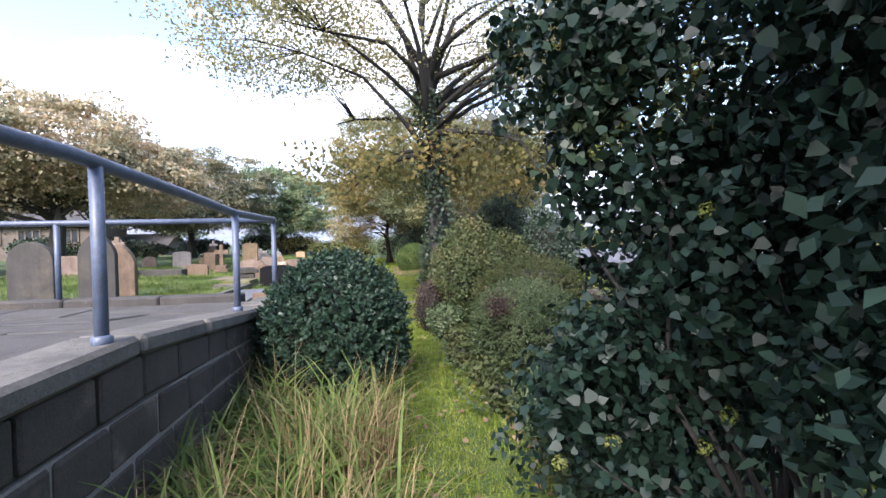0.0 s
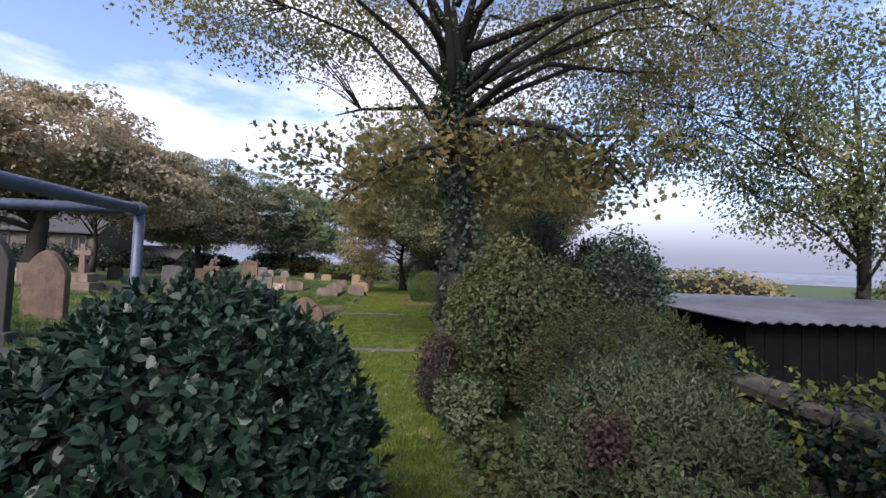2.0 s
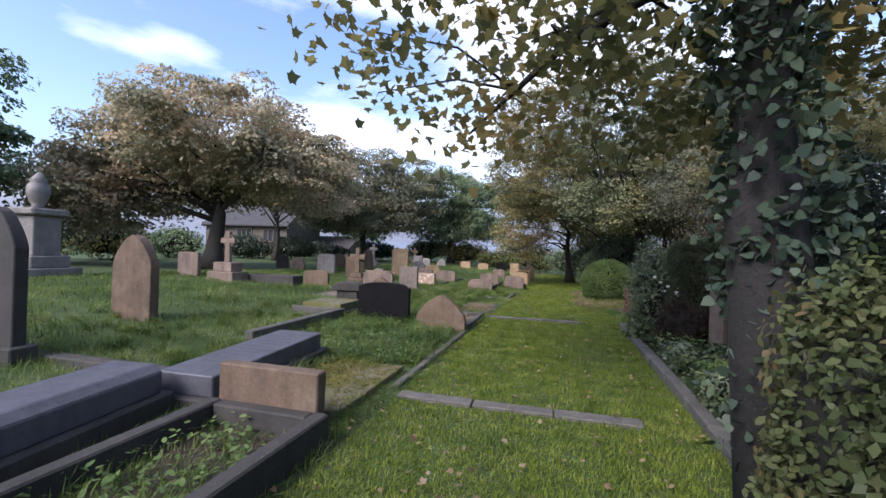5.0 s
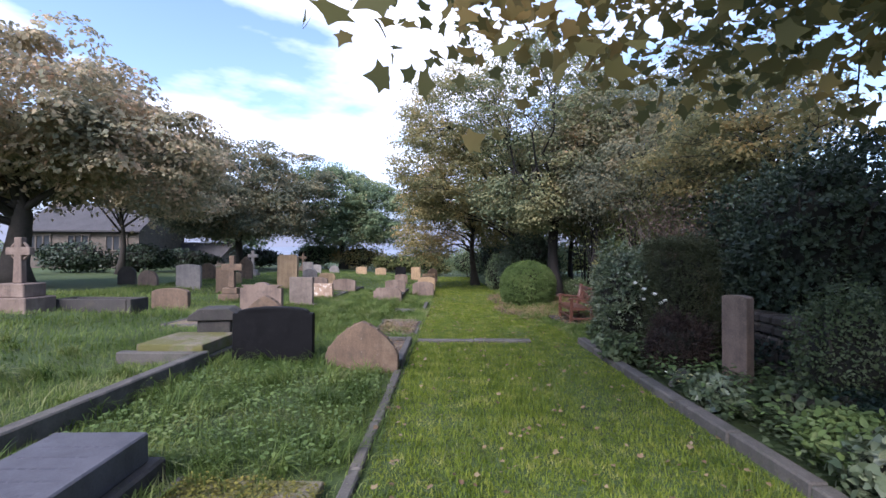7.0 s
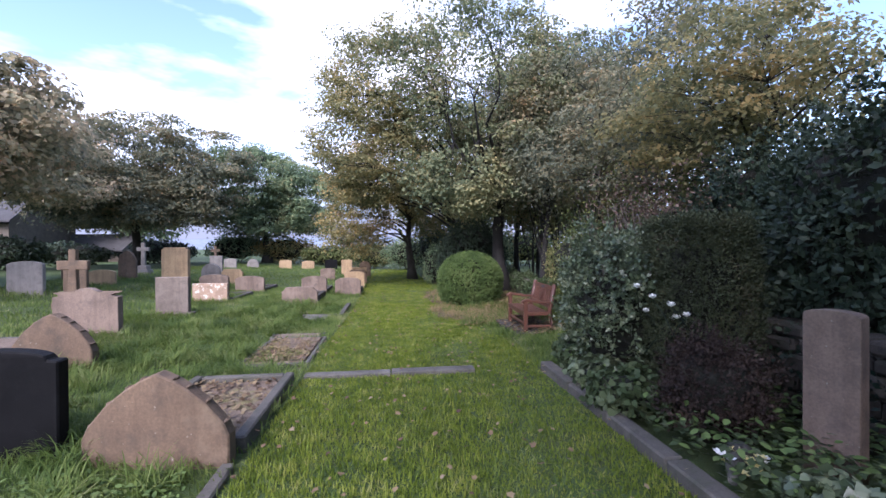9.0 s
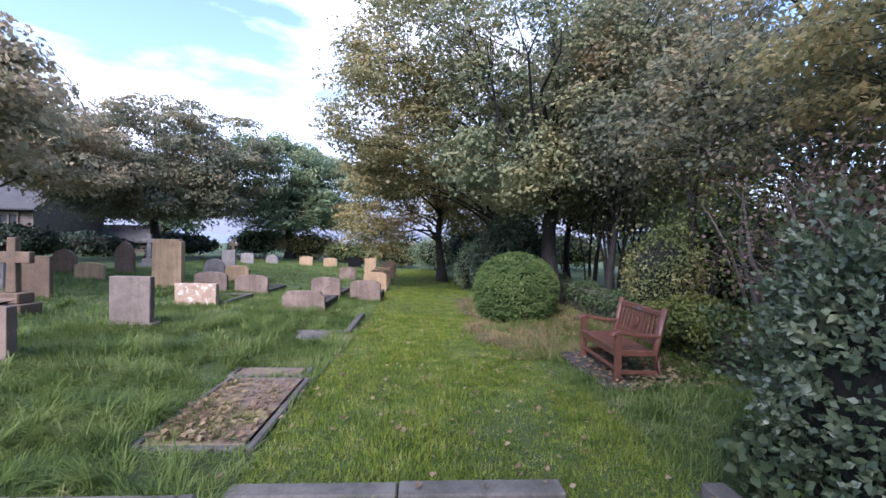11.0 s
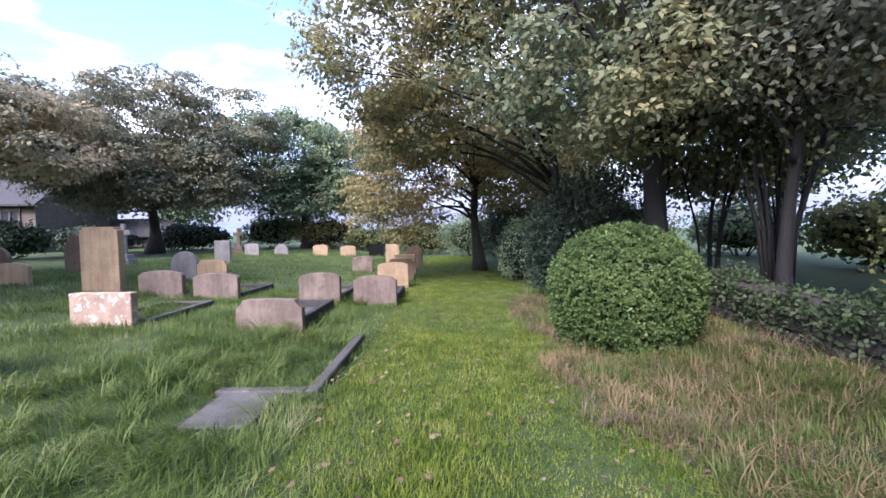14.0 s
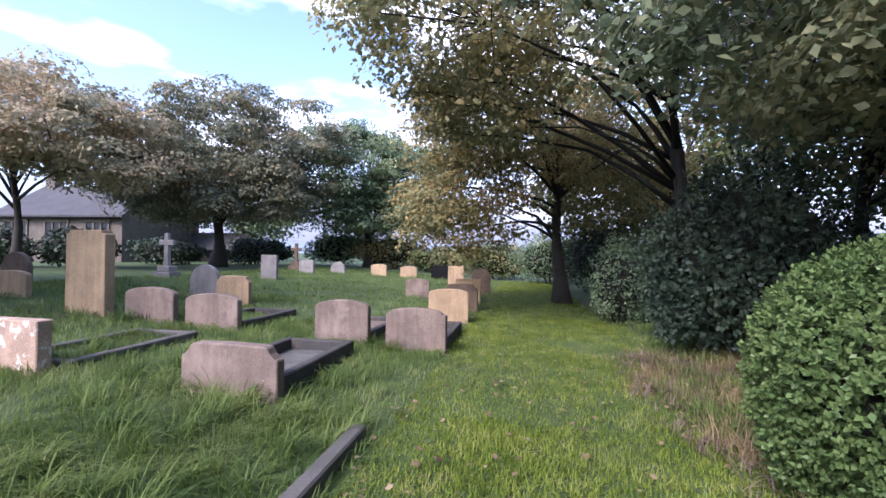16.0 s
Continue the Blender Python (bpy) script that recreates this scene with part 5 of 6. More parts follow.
for k, (x, y, rx, ry, h, m) in enumerate(((15.0, 22.0, 5.0, 1.5, 2.2, L_GOLD), (25.0, 20.0, 5.0, 1.6, 2.6, L_OLIVE), (12.0, 27.0, 4.0, 1.5, 2.8, L_OLIVE), (19.0, 13.0, 1.6, 4.0, 2.2, L_OLIVE), (13.0, 33.0, 2.0, 4.0, 2.6, L_OLIVE), (13.5, 41.0, 2.0, 4.0, 3.0, L_DEEP), (10.5, 48.0, 4.0, 2.0, 3.2, L_OLIVE), (4.5, 52.0, 4.0, 2.0, 3.0, L_DEEP))):
    bush("hedge", x, y, 0, rx, ry, h, 3600, 0.25, DIAMOND, m, "yellowing hedge beyond the boundary wall", 460 + k, 0.2, 1.0, "hedge")
# hedges round the field
for k, (x, y, rx, ry, h, m) in enumerate(((-6.0, 52.0, 2.6, 1.4, 2.4, L_OLIVE), (-10.0, 53.0, 2.8, 1.4, 3.2, L_GOLD), (-14.5, 54.0, 3.0, 1.4, 3.2, L_DEEP), (-20.0, 52.0, 3.2, 1.4, 2.7, L_YEW), (-25.0, 49.0, 3.2, 1.3, 1.7, L_YEW), (-24.0, 42.0, 2.6, 1.3, 1.9, L_YEW), (-28.0, 40.5, 3.2, 1.4, 2.1, L_YEW), (-30.0, 35.0, 3.0, 1.6, 2.2, L_DEEP), (-29.0, 29.0, 2.4, 3.0, 2.6, L_OLIVE), (-27.0, 22.5, 2.0, 3.4, 2.6, L_DEEP), (-24.0, 16.0, 2.0, 3.4, 3.0, L_DEEP), (-20.0, 11.0, 2.0, 3.0, 3.2, L_OLIVE))):
    bush("hedge", x, y, ground_z(x, y), rx, ry, h * (0.82 if x > -24 else 1.15), 3800, 0.23, DIAMOND, m, "dark overgrown hedge along the field edge", 430 + k, 0.14, 1.0, "hedge")

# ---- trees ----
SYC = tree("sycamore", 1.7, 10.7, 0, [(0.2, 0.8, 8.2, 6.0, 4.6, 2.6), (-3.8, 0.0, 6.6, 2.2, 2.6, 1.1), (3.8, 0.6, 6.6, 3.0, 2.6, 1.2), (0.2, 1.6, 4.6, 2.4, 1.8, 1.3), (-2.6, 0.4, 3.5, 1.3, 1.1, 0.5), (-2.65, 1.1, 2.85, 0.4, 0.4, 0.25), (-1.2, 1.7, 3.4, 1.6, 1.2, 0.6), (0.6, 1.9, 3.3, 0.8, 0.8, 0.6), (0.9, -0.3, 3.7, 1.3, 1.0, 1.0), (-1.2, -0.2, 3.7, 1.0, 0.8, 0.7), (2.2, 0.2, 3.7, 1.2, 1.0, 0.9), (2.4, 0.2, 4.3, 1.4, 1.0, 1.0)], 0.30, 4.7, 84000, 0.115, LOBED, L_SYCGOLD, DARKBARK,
     "spreading sycamore with dark ivy-clad trunk and yellowing leaves", 41, 0.34, 20, lean=(-0.5, 0.0), per=34, reach=((-2.65, 1.1, 2.95), (-2.0, 0.9, 3.8), (-4.8, 0.2, 6.6), (-3.0, 2.5, 5.2), (4.6, 0.4, 4.6), (3.2, -1.5, 6.5), (0.8, 2.6, 3.6), (-1.6, -1.5, 7.4), (2.0, 1.0, 8.5), (-2.2, 1.5, 8.6), (3.6, 2.0, 7.2), (0.4, -2.0, 8.0)), twigs=240)
r_ivy = np.random.default_rng(5)
a_ivy, h_ivy = r_ivy.uniform(0, 6.28, 2600), r_ivy.uniform(0.02, 1, 2600) ** 0.8 * 5.4
w_ivy = 0.33 - 0.028 * h_ivy + r_ivy.uniform(0, 0.2, 2600) * (0.6 + 0.5 * np.sin(h_ivy * 4 + 2 * np.sin(a_ivy)))
P_ivy = np.stack([w_ivy * np.cos(a_ivy) - 0.5 * np.minimum(1, h_ivy / 4.7), w_ivy * np.sin(a_ivy), h_ivy], 1)
tagged(leaves("trunk_ivy", P_ivy, 0.085, IVYLEAF, L_YEW, SYC, 0.3, None, 0.5, "dark ivy climbing the trunk"), kind="stuff")
tree("field_maple", 6.3, 19.8, 0, [(-0.4, 0, 4.7, 1.9, 2.0, 1.5), (-1.5, 0, 3.9, 1.4, 1.4, 0.9)], 0.16, 2.6, 14000, 0.1, DIAMOND, L_SYCGOLD, BARK, "maple with olive-gold leaves beyond the garden wall", 411, 0.36, 14, per=50, pads=0.42)
tree("chestnut_tree", -17.0, 25.5, 0.55, [(0, 0, 6.0, 5.6, 5.6, 2.8), (-3.6, 0, 4.6, 4.2, 4.2, 2.2), (3.4, 1, 4.8, 4.0, 3.8, 2.0), (-5.4, -2, 3.7, 3, 3, 2.0), (-8.0, -0.5, 3.2, 2.2, 2.4, 1.8)], 0.5, 2.6, 100000, 0.19, DIAMOND, L_RUST, BARK, "broad chestnut tree turning russet in the churchyard field", 42, 0.62, 22, per=200, pads=0.95)
tree("chestnut_tree", -23.0, 38.5, 0.5, [(0, 0, 6.8, 5.4, 5.0, 2.2), (2.6, 0.5, 5.3, 4.2, 4.0, 1.8)], 0.22, 3.0, 40000, 0.2, DIAMOND, L_RUST, BARK, "spreading field tree with olive and tan leaves", 43, 0.6, 14, per=180, pads=1.0)
tree("chestnut_tree", -19.0, 46.5, 0.5, [(0, 0, 7.2, 5.0, 5.0, 3.4), (-3.5, 0, 5.0, 3.6, 3.6, 2.5), (3.5, 1, 6.8, 4.4, 4.0, 3.0), (2.5, -1, 4.2, 3.5, 3.5, 2.0), (0, 0, 3.4, 5.2, 4.8, 1.2)], 0.42, 2.6, 78000, 0.2, DIAMOND, L_DUSK, BARK, "dense dark chestnut with russet crown top", 44, 0.7, 16, per=190, pads=1.0)
tree("sycamore", -11.5, 52.5, 0.4, [(-1, 0, 6.8, 4.6, 4.5, 3.6), (3.4, 1, 5.6, 4.0, 4.0, 3.4), (0, 0, 3.6, 4.5, 3.5, 2.0)], 0.38, 2.2, 64000, 0.2, DIAMOND, L_DEEP, BARK, "dark green tree at the end of the field", 45, 0.7, 12, per=180, pads=1.0)
tree("sycamore", -34.0, 60.0, 0.4, [(0, 0, 7.5, 6, 5, 4.5), (8, 2, 6, 5, 5, 4)], 0.4, 2.4, 16000, 0.4, DIAMOND, L_DEEP, BARK, "distant tree behind the house", 451, 0.7, 8)
tree("chestnut_tree", -27.0, 17.0, 0.5, [(0, 0, 7.5, 5, 5, 4.0), (0, 2, 4.5, 4, 4, 2.5)], 0.4, 2.4, 34000, 0.25, DIAMOND, L_DEEP, BARK, "large tree at the field edge with dull green leaves", 452, 0.7, 12, per=150, pads=1.0)
tree("golden_maple", 0.6, 37.5, -0.2, [(-2.8, -2.2, 3.3, 2.0, 2.4, 1.9), (-2.7, -1.8, 5.2, 2.2, 2.2, 1.8), (-1.0, 0, 6.0, 3.4, 3.5, 2.8), (-3.2, -3.4, 2.2, 1.3, 1.4, 1.1), (1.5, 1, 4.6, 3.0, 3.0, 2.6)], 0.26, 2.4, 52000, 0.12, DIAMOND, L_GOLD, BARK, "maple turning gold and orange beside the path", 46, 0.42, 16, per=80, pads=0.55)
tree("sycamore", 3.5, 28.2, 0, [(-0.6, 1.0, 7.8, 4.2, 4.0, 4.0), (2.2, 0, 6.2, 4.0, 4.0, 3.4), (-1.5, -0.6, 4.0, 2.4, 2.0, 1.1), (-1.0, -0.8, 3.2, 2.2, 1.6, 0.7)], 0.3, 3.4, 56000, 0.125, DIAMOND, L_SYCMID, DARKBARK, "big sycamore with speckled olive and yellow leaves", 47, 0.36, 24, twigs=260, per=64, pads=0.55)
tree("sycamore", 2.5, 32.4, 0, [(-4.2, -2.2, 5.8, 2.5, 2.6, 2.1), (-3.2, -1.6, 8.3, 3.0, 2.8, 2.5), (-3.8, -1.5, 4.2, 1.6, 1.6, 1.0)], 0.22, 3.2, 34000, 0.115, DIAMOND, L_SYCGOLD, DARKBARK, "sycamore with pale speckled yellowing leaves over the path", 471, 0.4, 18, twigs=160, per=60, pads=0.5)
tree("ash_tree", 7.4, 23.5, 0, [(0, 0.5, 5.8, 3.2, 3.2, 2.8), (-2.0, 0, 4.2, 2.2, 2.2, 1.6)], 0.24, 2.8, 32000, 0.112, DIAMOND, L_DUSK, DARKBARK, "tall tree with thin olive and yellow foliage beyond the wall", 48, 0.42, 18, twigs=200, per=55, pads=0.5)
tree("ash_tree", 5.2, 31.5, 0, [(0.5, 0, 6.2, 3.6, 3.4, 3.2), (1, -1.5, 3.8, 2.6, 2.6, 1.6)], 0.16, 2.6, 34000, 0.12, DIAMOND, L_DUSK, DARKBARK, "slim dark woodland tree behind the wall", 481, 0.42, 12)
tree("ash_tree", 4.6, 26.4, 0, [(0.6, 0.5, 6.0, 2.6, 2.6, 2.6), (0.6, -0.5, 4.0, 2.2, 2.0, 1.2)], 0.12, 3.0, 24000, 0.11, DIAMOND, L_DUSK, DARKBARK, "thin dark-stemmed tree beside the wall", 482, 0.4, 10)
tree("ash_tree", 9.5, 33.0, 0, [(0, 0, 7.0, 4.6, 4.6, 4.0), (-2, 0, 4.4, 3.2, 3.2, 2.4)], 0.28, 2.6, 34000, 0.18, DIAMOND, L_DEEP, BARK, "dark woodland tree behind the wall", 49, 0.5, 14)
tree("ash_tree", 5.5, 43.0, 0, [(0, 0, 7.0, 5, 4.6, 4.0), (-2, 0, 4.0, 3.6, 3.2, 2.4)], 0.28, 2.6, 20000, 0.24, DIAMOND, L_OLIVE, BARK, "woodland tree closing the end of the path", 491, 0.5, 12)
tree("hawthorn", 10.4, 11.5, 0, [(0, 0, 5.0, 3.2, 3.0, 2.6), (-3.0, 1, 5.8, 2.8, 2.6, 1.8), (-1.6, -0.5, 3.9, 2.2, 2.0, 1.3), (0.8, -0.5, 3.4, 2.4, 2.2, 1.3), (-4.6, 0, 5.0, 1.4, 1.4, 1.0)], 0.19, 2.0, 40000, 0.085, DIAMOND, L_OLIVE, BARK, "hawthorn with drooping sprays overhanging the shed", 50, 0.42, 18, droop=1.6, per=70, twigs=200)


def sapling(x, y, h, seed, name="sapling_clump", label="clump of thin dark bare-stemmed saplings beyond the wall", leaf=None, bark=None, stems=5, per=45, group="saplings beyond the wall"):
    """A clump of thin dark stems with sparse leaves."""
    root = thing(name, x, y, ground_z(x, y), 0, label, "tree", group)
    r = random.Random(seed)
    tips = []
    for k in range(stems):
        a = r.uniform(0, 6.28)
        q = r.uniform(0.3, 1.1)
        pts = [(0.12 * math.cos(a), 0.12 * math.sin(a), -0.1), (0.3 * q * math.cos(a), 0.3 * q * math.sin(a), h * 0.3), (0.7 * q * math.cos(a + 0.3), 0.7 * q * math.sin(a + 0.3), h * 0.65), (q * math.cos(a), q * math.sin(a), h * r.uniform(0.85, 1.1))]
        w = r.uniform(0.03, 0.06)
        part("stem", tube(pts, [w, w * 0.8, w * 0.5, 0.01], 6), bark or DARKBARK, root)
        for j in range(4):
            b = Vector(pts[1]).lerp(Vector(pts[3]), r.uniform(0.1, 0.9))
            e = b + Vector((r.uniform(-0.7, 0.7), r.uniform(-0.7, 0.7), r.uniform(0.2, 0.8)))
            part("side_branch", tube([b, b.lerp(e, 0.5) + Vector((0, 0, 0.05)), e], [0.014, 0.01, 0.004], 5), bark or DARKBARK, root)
            tips.append(e)
    P = np.repeat(np.array([tuple(t) for t in tips]), per, axis=0)
    P = P + np.random.default_rng(seed).normal(size=P.shape) * 0.28
    tagged(leaves("foliage", P, 0.09 if leaf is None else 0.06, DIAMOND, leaf or L_OLIVE, root, 0.5), kind="stuff")


for k, (x, y, h) in enumerate(((4.9, 23.4, 3.6), (5.4, 25.0, 4.2), (5.0, 27.2, 4.6), (6.0, 28.4, 4.4), (5.3, 29.6, 4.8), (6.6, 26.3, 4.0), (7.2, 30.0, 4.6))):
    sapling(x, y, h, 700 + k)


for k, (x, y, h) in enumerate(((4.25, 20.3, 2.2), (4.6, 21.4, 2.4), (4.2, 19.3, 2.0))):
    sapling(x, y, h, 740 + k, "withered_climber", "withered climber with bare pinkish-brown branches over the wall", (L_PINK, L_LIME, L_PINK)[k], PALEBARK, 8, 60, "withered climbers by the bench")


# ---- ivy on the walls, flowers ----
def ivy_on_wall(x0, y0, x1, y1, h, n, material, label, seed):
    r = np.random.default_rng(seed)
    q = r.uniform(0, 1, n)
    a = r.uniform(-0.25, math.pi + 0.25, n)
    X = x0 + (x1 - x0) * q - 0.28 * np.cos(a) * -1
    P = np.stack([X, y0 + (y1 - y0) * q, h * (0.72 + 0.36 * np.sin(a)) * (0.86 + 0.2 * np.sin(q * 37) * np.sin(q * 11))], 1)
    P[:, 2] *= np.where(r.uniform(0, 1, n) < 0.35, r.uniform(0.1, 1, n), 1)
    P += r.normal(size=P.shape) * 0.05
    P[:, 2] += ground_zs(P)
    ob = leaves("wall_ivy", P, 0.065, DIAMOND, material, None, 0.5)
    tagged(ob, label, "ivy", "", "stuff")


ivy_on_wall(3.5, 18.8, 4.3, 30.0, 0.70, 17000, L_BOX, "ivy draped over the low wall", 61)
ivy_on_wall(3.38, 10.5, 3.5, 18.8, 0.75, 5000, L_IVY, "ivy trailing over the garden wall", 63)
ivy_on_wall(3.28, 4.5, 3.36, 9.0, 1.02, 2600, L_LIME, "bright moss and ivy on the wall top", 64)
ivy_on_wall(3.3, 3.5, 3.42, 10.5, 0.92, 16000, L_IVY, "yellow-green moss and ivy on the wall", 62)


def blooms():
    r = random.Random(9)
    for k in range(9):
        x, y, z = 2.2 + r.uniform(-0.35, 0.45), 16.5 + r.uniform(-0.3, 0.35), r.uniform(0.9, 1.3)
        root = thing("rose_bloom", x, y, z, r.uniform(0, 360), "open white rose bloom on its stem", "flower", "white roses in the bed")
        part("stem", tube([(0.25, 0.1, -0.35), (0.1, 0.05, -0.12), (0, 0, 0)], [0.005, 0.004, 0.004], 5), L_IVY, root)
        bm = bmesh.new()
        for ring, (m, rad, lift) in enumerate(((6, 0.036, 0.030), (5, 0.027, 0.042), (3, 0.014, 0.046))):
            for i in range(m):
                a = 6.28 * i / m + ring * 0.4
                c, s = math.cos(a), math.sin(a)
                vs = [bm.verts.new((c * q * rad - s * w * rad, s * q * rad + c * w * rad, lift * u)) for q, w, u in ((0.1, 0, 0.2), (0.7, -0.55, 0.8), (1.1, -0.25, 1.2), (1.1, 0.25, 1.2), (0.7, 0.55, 0.8))]
                bm.faces.new(vs)
        part("petals", bm, PETAL, root)
    root = thing("flower_bunch", 1.85, 15.3, 0.10, 20, "faded bunch of cream and yellow flowers laid by the kerb", "flowers")
    for k in range(16):
        x, y, z = r.uniform(-0.16, 0.16), r.uniform(-0.13, 0.13), r.uniform(0.02, 0.12)
        bm = bmesh.new()
        for i in range(7):
            a = 6.28 * i / 7
            c, s = math.cos(a), math.sin(a)
            bm.faces.new([bm.verts.new((x + c * q * 0.045 - s * w * 0.045, y + s * q * 0.045 + c * w * 0.045, z + 0.02 * u)) for q, w, u in ((0.05, 0, 0), (0.6, -0.4, 0.6), (1, 0, 1), (0.6, 0.4, 0.6))])
        part("flower_head", bm, YELLOWPETAL if k % 3 else PETAL, root)
    part("wrapping", tube([(-0.2, -0.1, 0.0), (0, 0, 0.03), (0.17, 0.06, 0.04)], [0.03, 0.06, 0.1], 10), PAVING, root, "crumpled grey paper wrapping")


blooms()


# ---- grass ----
BENT = [(0.0, 0.0, 0.0), (0.5, 0.45, 0.0), (0.0, 1.0, 0.0), (-0.5, 0.45, 0.0)]
SHORT = [(0.5, 0.0, 0.0), (0.0, 1.0, 0.0), (-0.5, 0.0, 0.0)]


def grass(name, x0, x1, y0, y1, per_m2, height, width, lean, material, label, seed, keep=None, clumpy=0.5, flop=0.0, anywhere=False):
    """Blades over a stretch of ground, clumped, bending in drifts."""
    r = np.random.default_rng(seed)
    n = int((x1 - x0) * (y1 - y0) * per_m2)
    P = np.stack([r.uniform(x0, x1, n), r.uniform(y0, y1, n), np.zeros(n)], 1)
    v = 0.5 * lumps(seed, P * np.array([1, 1, 0]), 1.6) + 0.6 * lumps(seed + 3, P * np.array([1, 1, 0]), 6.0)
    ok = r.uniform(0, 1, n) < 1 - clumpy * (0.5 - 0.5 * np.clip(v * 1.5, -1, 1))
    for cx, cy, a, b in ([] if anywhere else NO_GRASS):
        ok &= (np.abs(P[:, 0] - cx) > a) | (np.abs(P[:, 1] - cy) > b)
    if keep is not None:
        ok &= keep(P)
    P, v = P[ok], v[ok]
    n = len(P)
    P[:, 2] = ground_zs(P) - 0.012
    h = height * r.uniform(0.5, 1.3, n) * np.clip(1 + 0.6 * v, 0.3, 2)
    a = 6.28 * lumps(seed + 5, P * np.array([1, 1, 0]), 0.7) * flop + r.uniform(0, 6.28, n) * (1 - 0.75 * flop)
    d = np.stack([np.cos(a), np.sin(a), np.zeros(n)], 1)
    s = np.stack([-np.sin(a), np.cos(a), np.zeros(n)], 1)
    k = np.minimum(np.abs(r.normal(size=n)) * lean, 1.5 * lean)
    T = np.array(SHORT if height < 0.08 else BENT)
    up = np.array([0, 0, 1.0])
    w = width * r.uniform(0.7, 1.3, n)
    q = T[None, :, 1:2]
    hh, kk = h[:, None, None], k[:, None, None]
    V = P[:, None, :] + w[:, None, None] * T[None, :, 0:1] * s[:, None, :] + hh * (q * (1 - 0.35 * np.minimum(kk, 1.6) * q)) * up + hh * kk * q * q * d[:, None, :]
    ob = new(name, mesh_of(name, V.reshape(-1, 3), len(T), material))
    return tagged(ob, label, "grass", "", "stuff")


def arching(name, x0, x1, y0, y1, tufts, blades, height, width, material, label, seed, keep=None, drift=0.6, anywhere=False, bend=(0.5, 1.25)):
    """Tufts of long blades that rise, arch over and lie down together."""
    g = np.random.default_rng(seed)
    m = int((x1 - x0) * (y1 - y0) * tufts)
    C = np.stack([g.uniform(x0, x1, m), g.uniform(y0, y1, m), np.zeros(m)], 1)
    ok = np.ones(m, bool)
    for cx, cy, a, b in ([] if anywhere else NO_GRASS):
        ok &= (np.abs(C[:, 0] - cx) > a) | (np.abs(C[:, 1] - cy) > b)
    if keep is not None:
        ok &= keep(C)
    C = C[ok]
    C[:, 2] = ground_zs(C) - 0.01
    way = 6.28 * lumps(seed + 2, C * np.array([1, 1, 0]), 0.9)
    size = height * g.uniform(0.55, 1.25, len(C))
    n = len(C) * blades
    B = np.repeat(C, blades, axis=0) + g.normal(size=(n, 3)) * np.array([0.055, 0.055, 0])
    a = np.repeat(way, blades) + g.normal(size=n) * (2.6 * (1 - drift) + 0.35)
    h = np.repeat(size, blades) * g.uniform(0.5, 1.2, n)
    arc_ = g.uniform(*bend, n)
    w = width * g.uniform(0.6, 1.3, n)
    d = np.stack([np.cos(a), np.sin(a), np.zeros(n)], 1)
    s = np.stack([-np.sin(a), np.cos(a), np.zeros(n)], 1)
    rows = []
    for q, k in ((0, 0.8), (0.3, 1.0), (0.6, 0.85), (0.85, 0.5), (1.0, 0.06)):
        p = B + (h * 1.0 * q ** 1.6 * arc_)[:, None] * d + (h * np.maximum(0.02, q * (1.5 - arc_ * 0.95 * q)) * 0.8)[:, None] * np.array([0, 0, 1.0])
        rows += [p - s * (w * k / 2)[:, None], p + s * (w * k / 2)[:, None]]
    V = np.stack(rows, 1).reshape(-1, 3)
    me = bpy.data.meshes.new(name)
    me.vertices.add(len(V))
    me.vertices.foreach_set("co", np.ascontiguousarray(V, dtype=np.float32).ravel())
    quad = np.concatenate([[2 * i, 2 * i + 1, 2 * i + 3, 2 * i + 2] for i in range(4)])
    L = (np.arange(n)[:, None] * 10 + quad[None, :]).ravel().astype(np.int32)
    me.loops.add(len(L))
    me.loops.foreach_set("vertex_index", L)
    me.polygons.add(4 * n)
    me.polygons.foreach_set("loop_start", np.arange(0, 16 * n, 4, dtype=np.int32))
    me.polygons.foreach_set("use_smooth", np.ones(4 * n, bool))
    me.update(calc_edges=True)
    me.materials.append(material)
    return tagged(new(name, me), label, "grass", "", "stuff")


NO_GRASS += [(-4.7, 1.1, 3.32, 5.3), (-0.4, 11.91, 1.32, 0.09), (-0.57, 18.28, 1.14, 0.08), (2.3, 21.3, 0.5, 0.9), (1.54, 14.6, 0.1, 3.7), (7.3, 9.2, 3.2, 1.8)]


def on_path(P):
    return (P[:, 0] > -1.72) & (P[:, 0] < np.where(P[:, 1] < 6.5, 1.2, np.where(P[:, 1] < 9.5, 0.95, np.where(P[:, 1] < 18.2, 1.44, 1.6))))


grass("lawn", -1.75, 1.65, -1.5, 14.0, 3300, 0.048, 0.011, 0.9, L_GRASS, "short bright green mown grass of the path", 71, on_path, 0.25)
grass("lawn", -1.75, 1.7, 14.0, 27.0, 3300, 0.048, 0.011, 0.9, L_GRASS, "short bright green mown grass of the path", 72, on_path, 0.25)
grass("lawn", -1.75, 1.6, 27.0, 34.0, 1900, 0.055, 0.009, 0.8, L_GRASS, "short bright green mown grass of the path", 721, on_path, 0.25)
grass("lawn", -1.75, 1.3, 34.0, 48.0, 800, 0.055, 0.012, 0.8, L_GRASS, "short bright green mown grass of the path", 73, None, 0.2)
grass("rough_grass", -6.5, -1.72, 6.4, 31.0, 1300, 0.125, 0.009, 1.15, L_LONG, "long tussocky grass between the graves", 74, None, 0.6, 0.7)
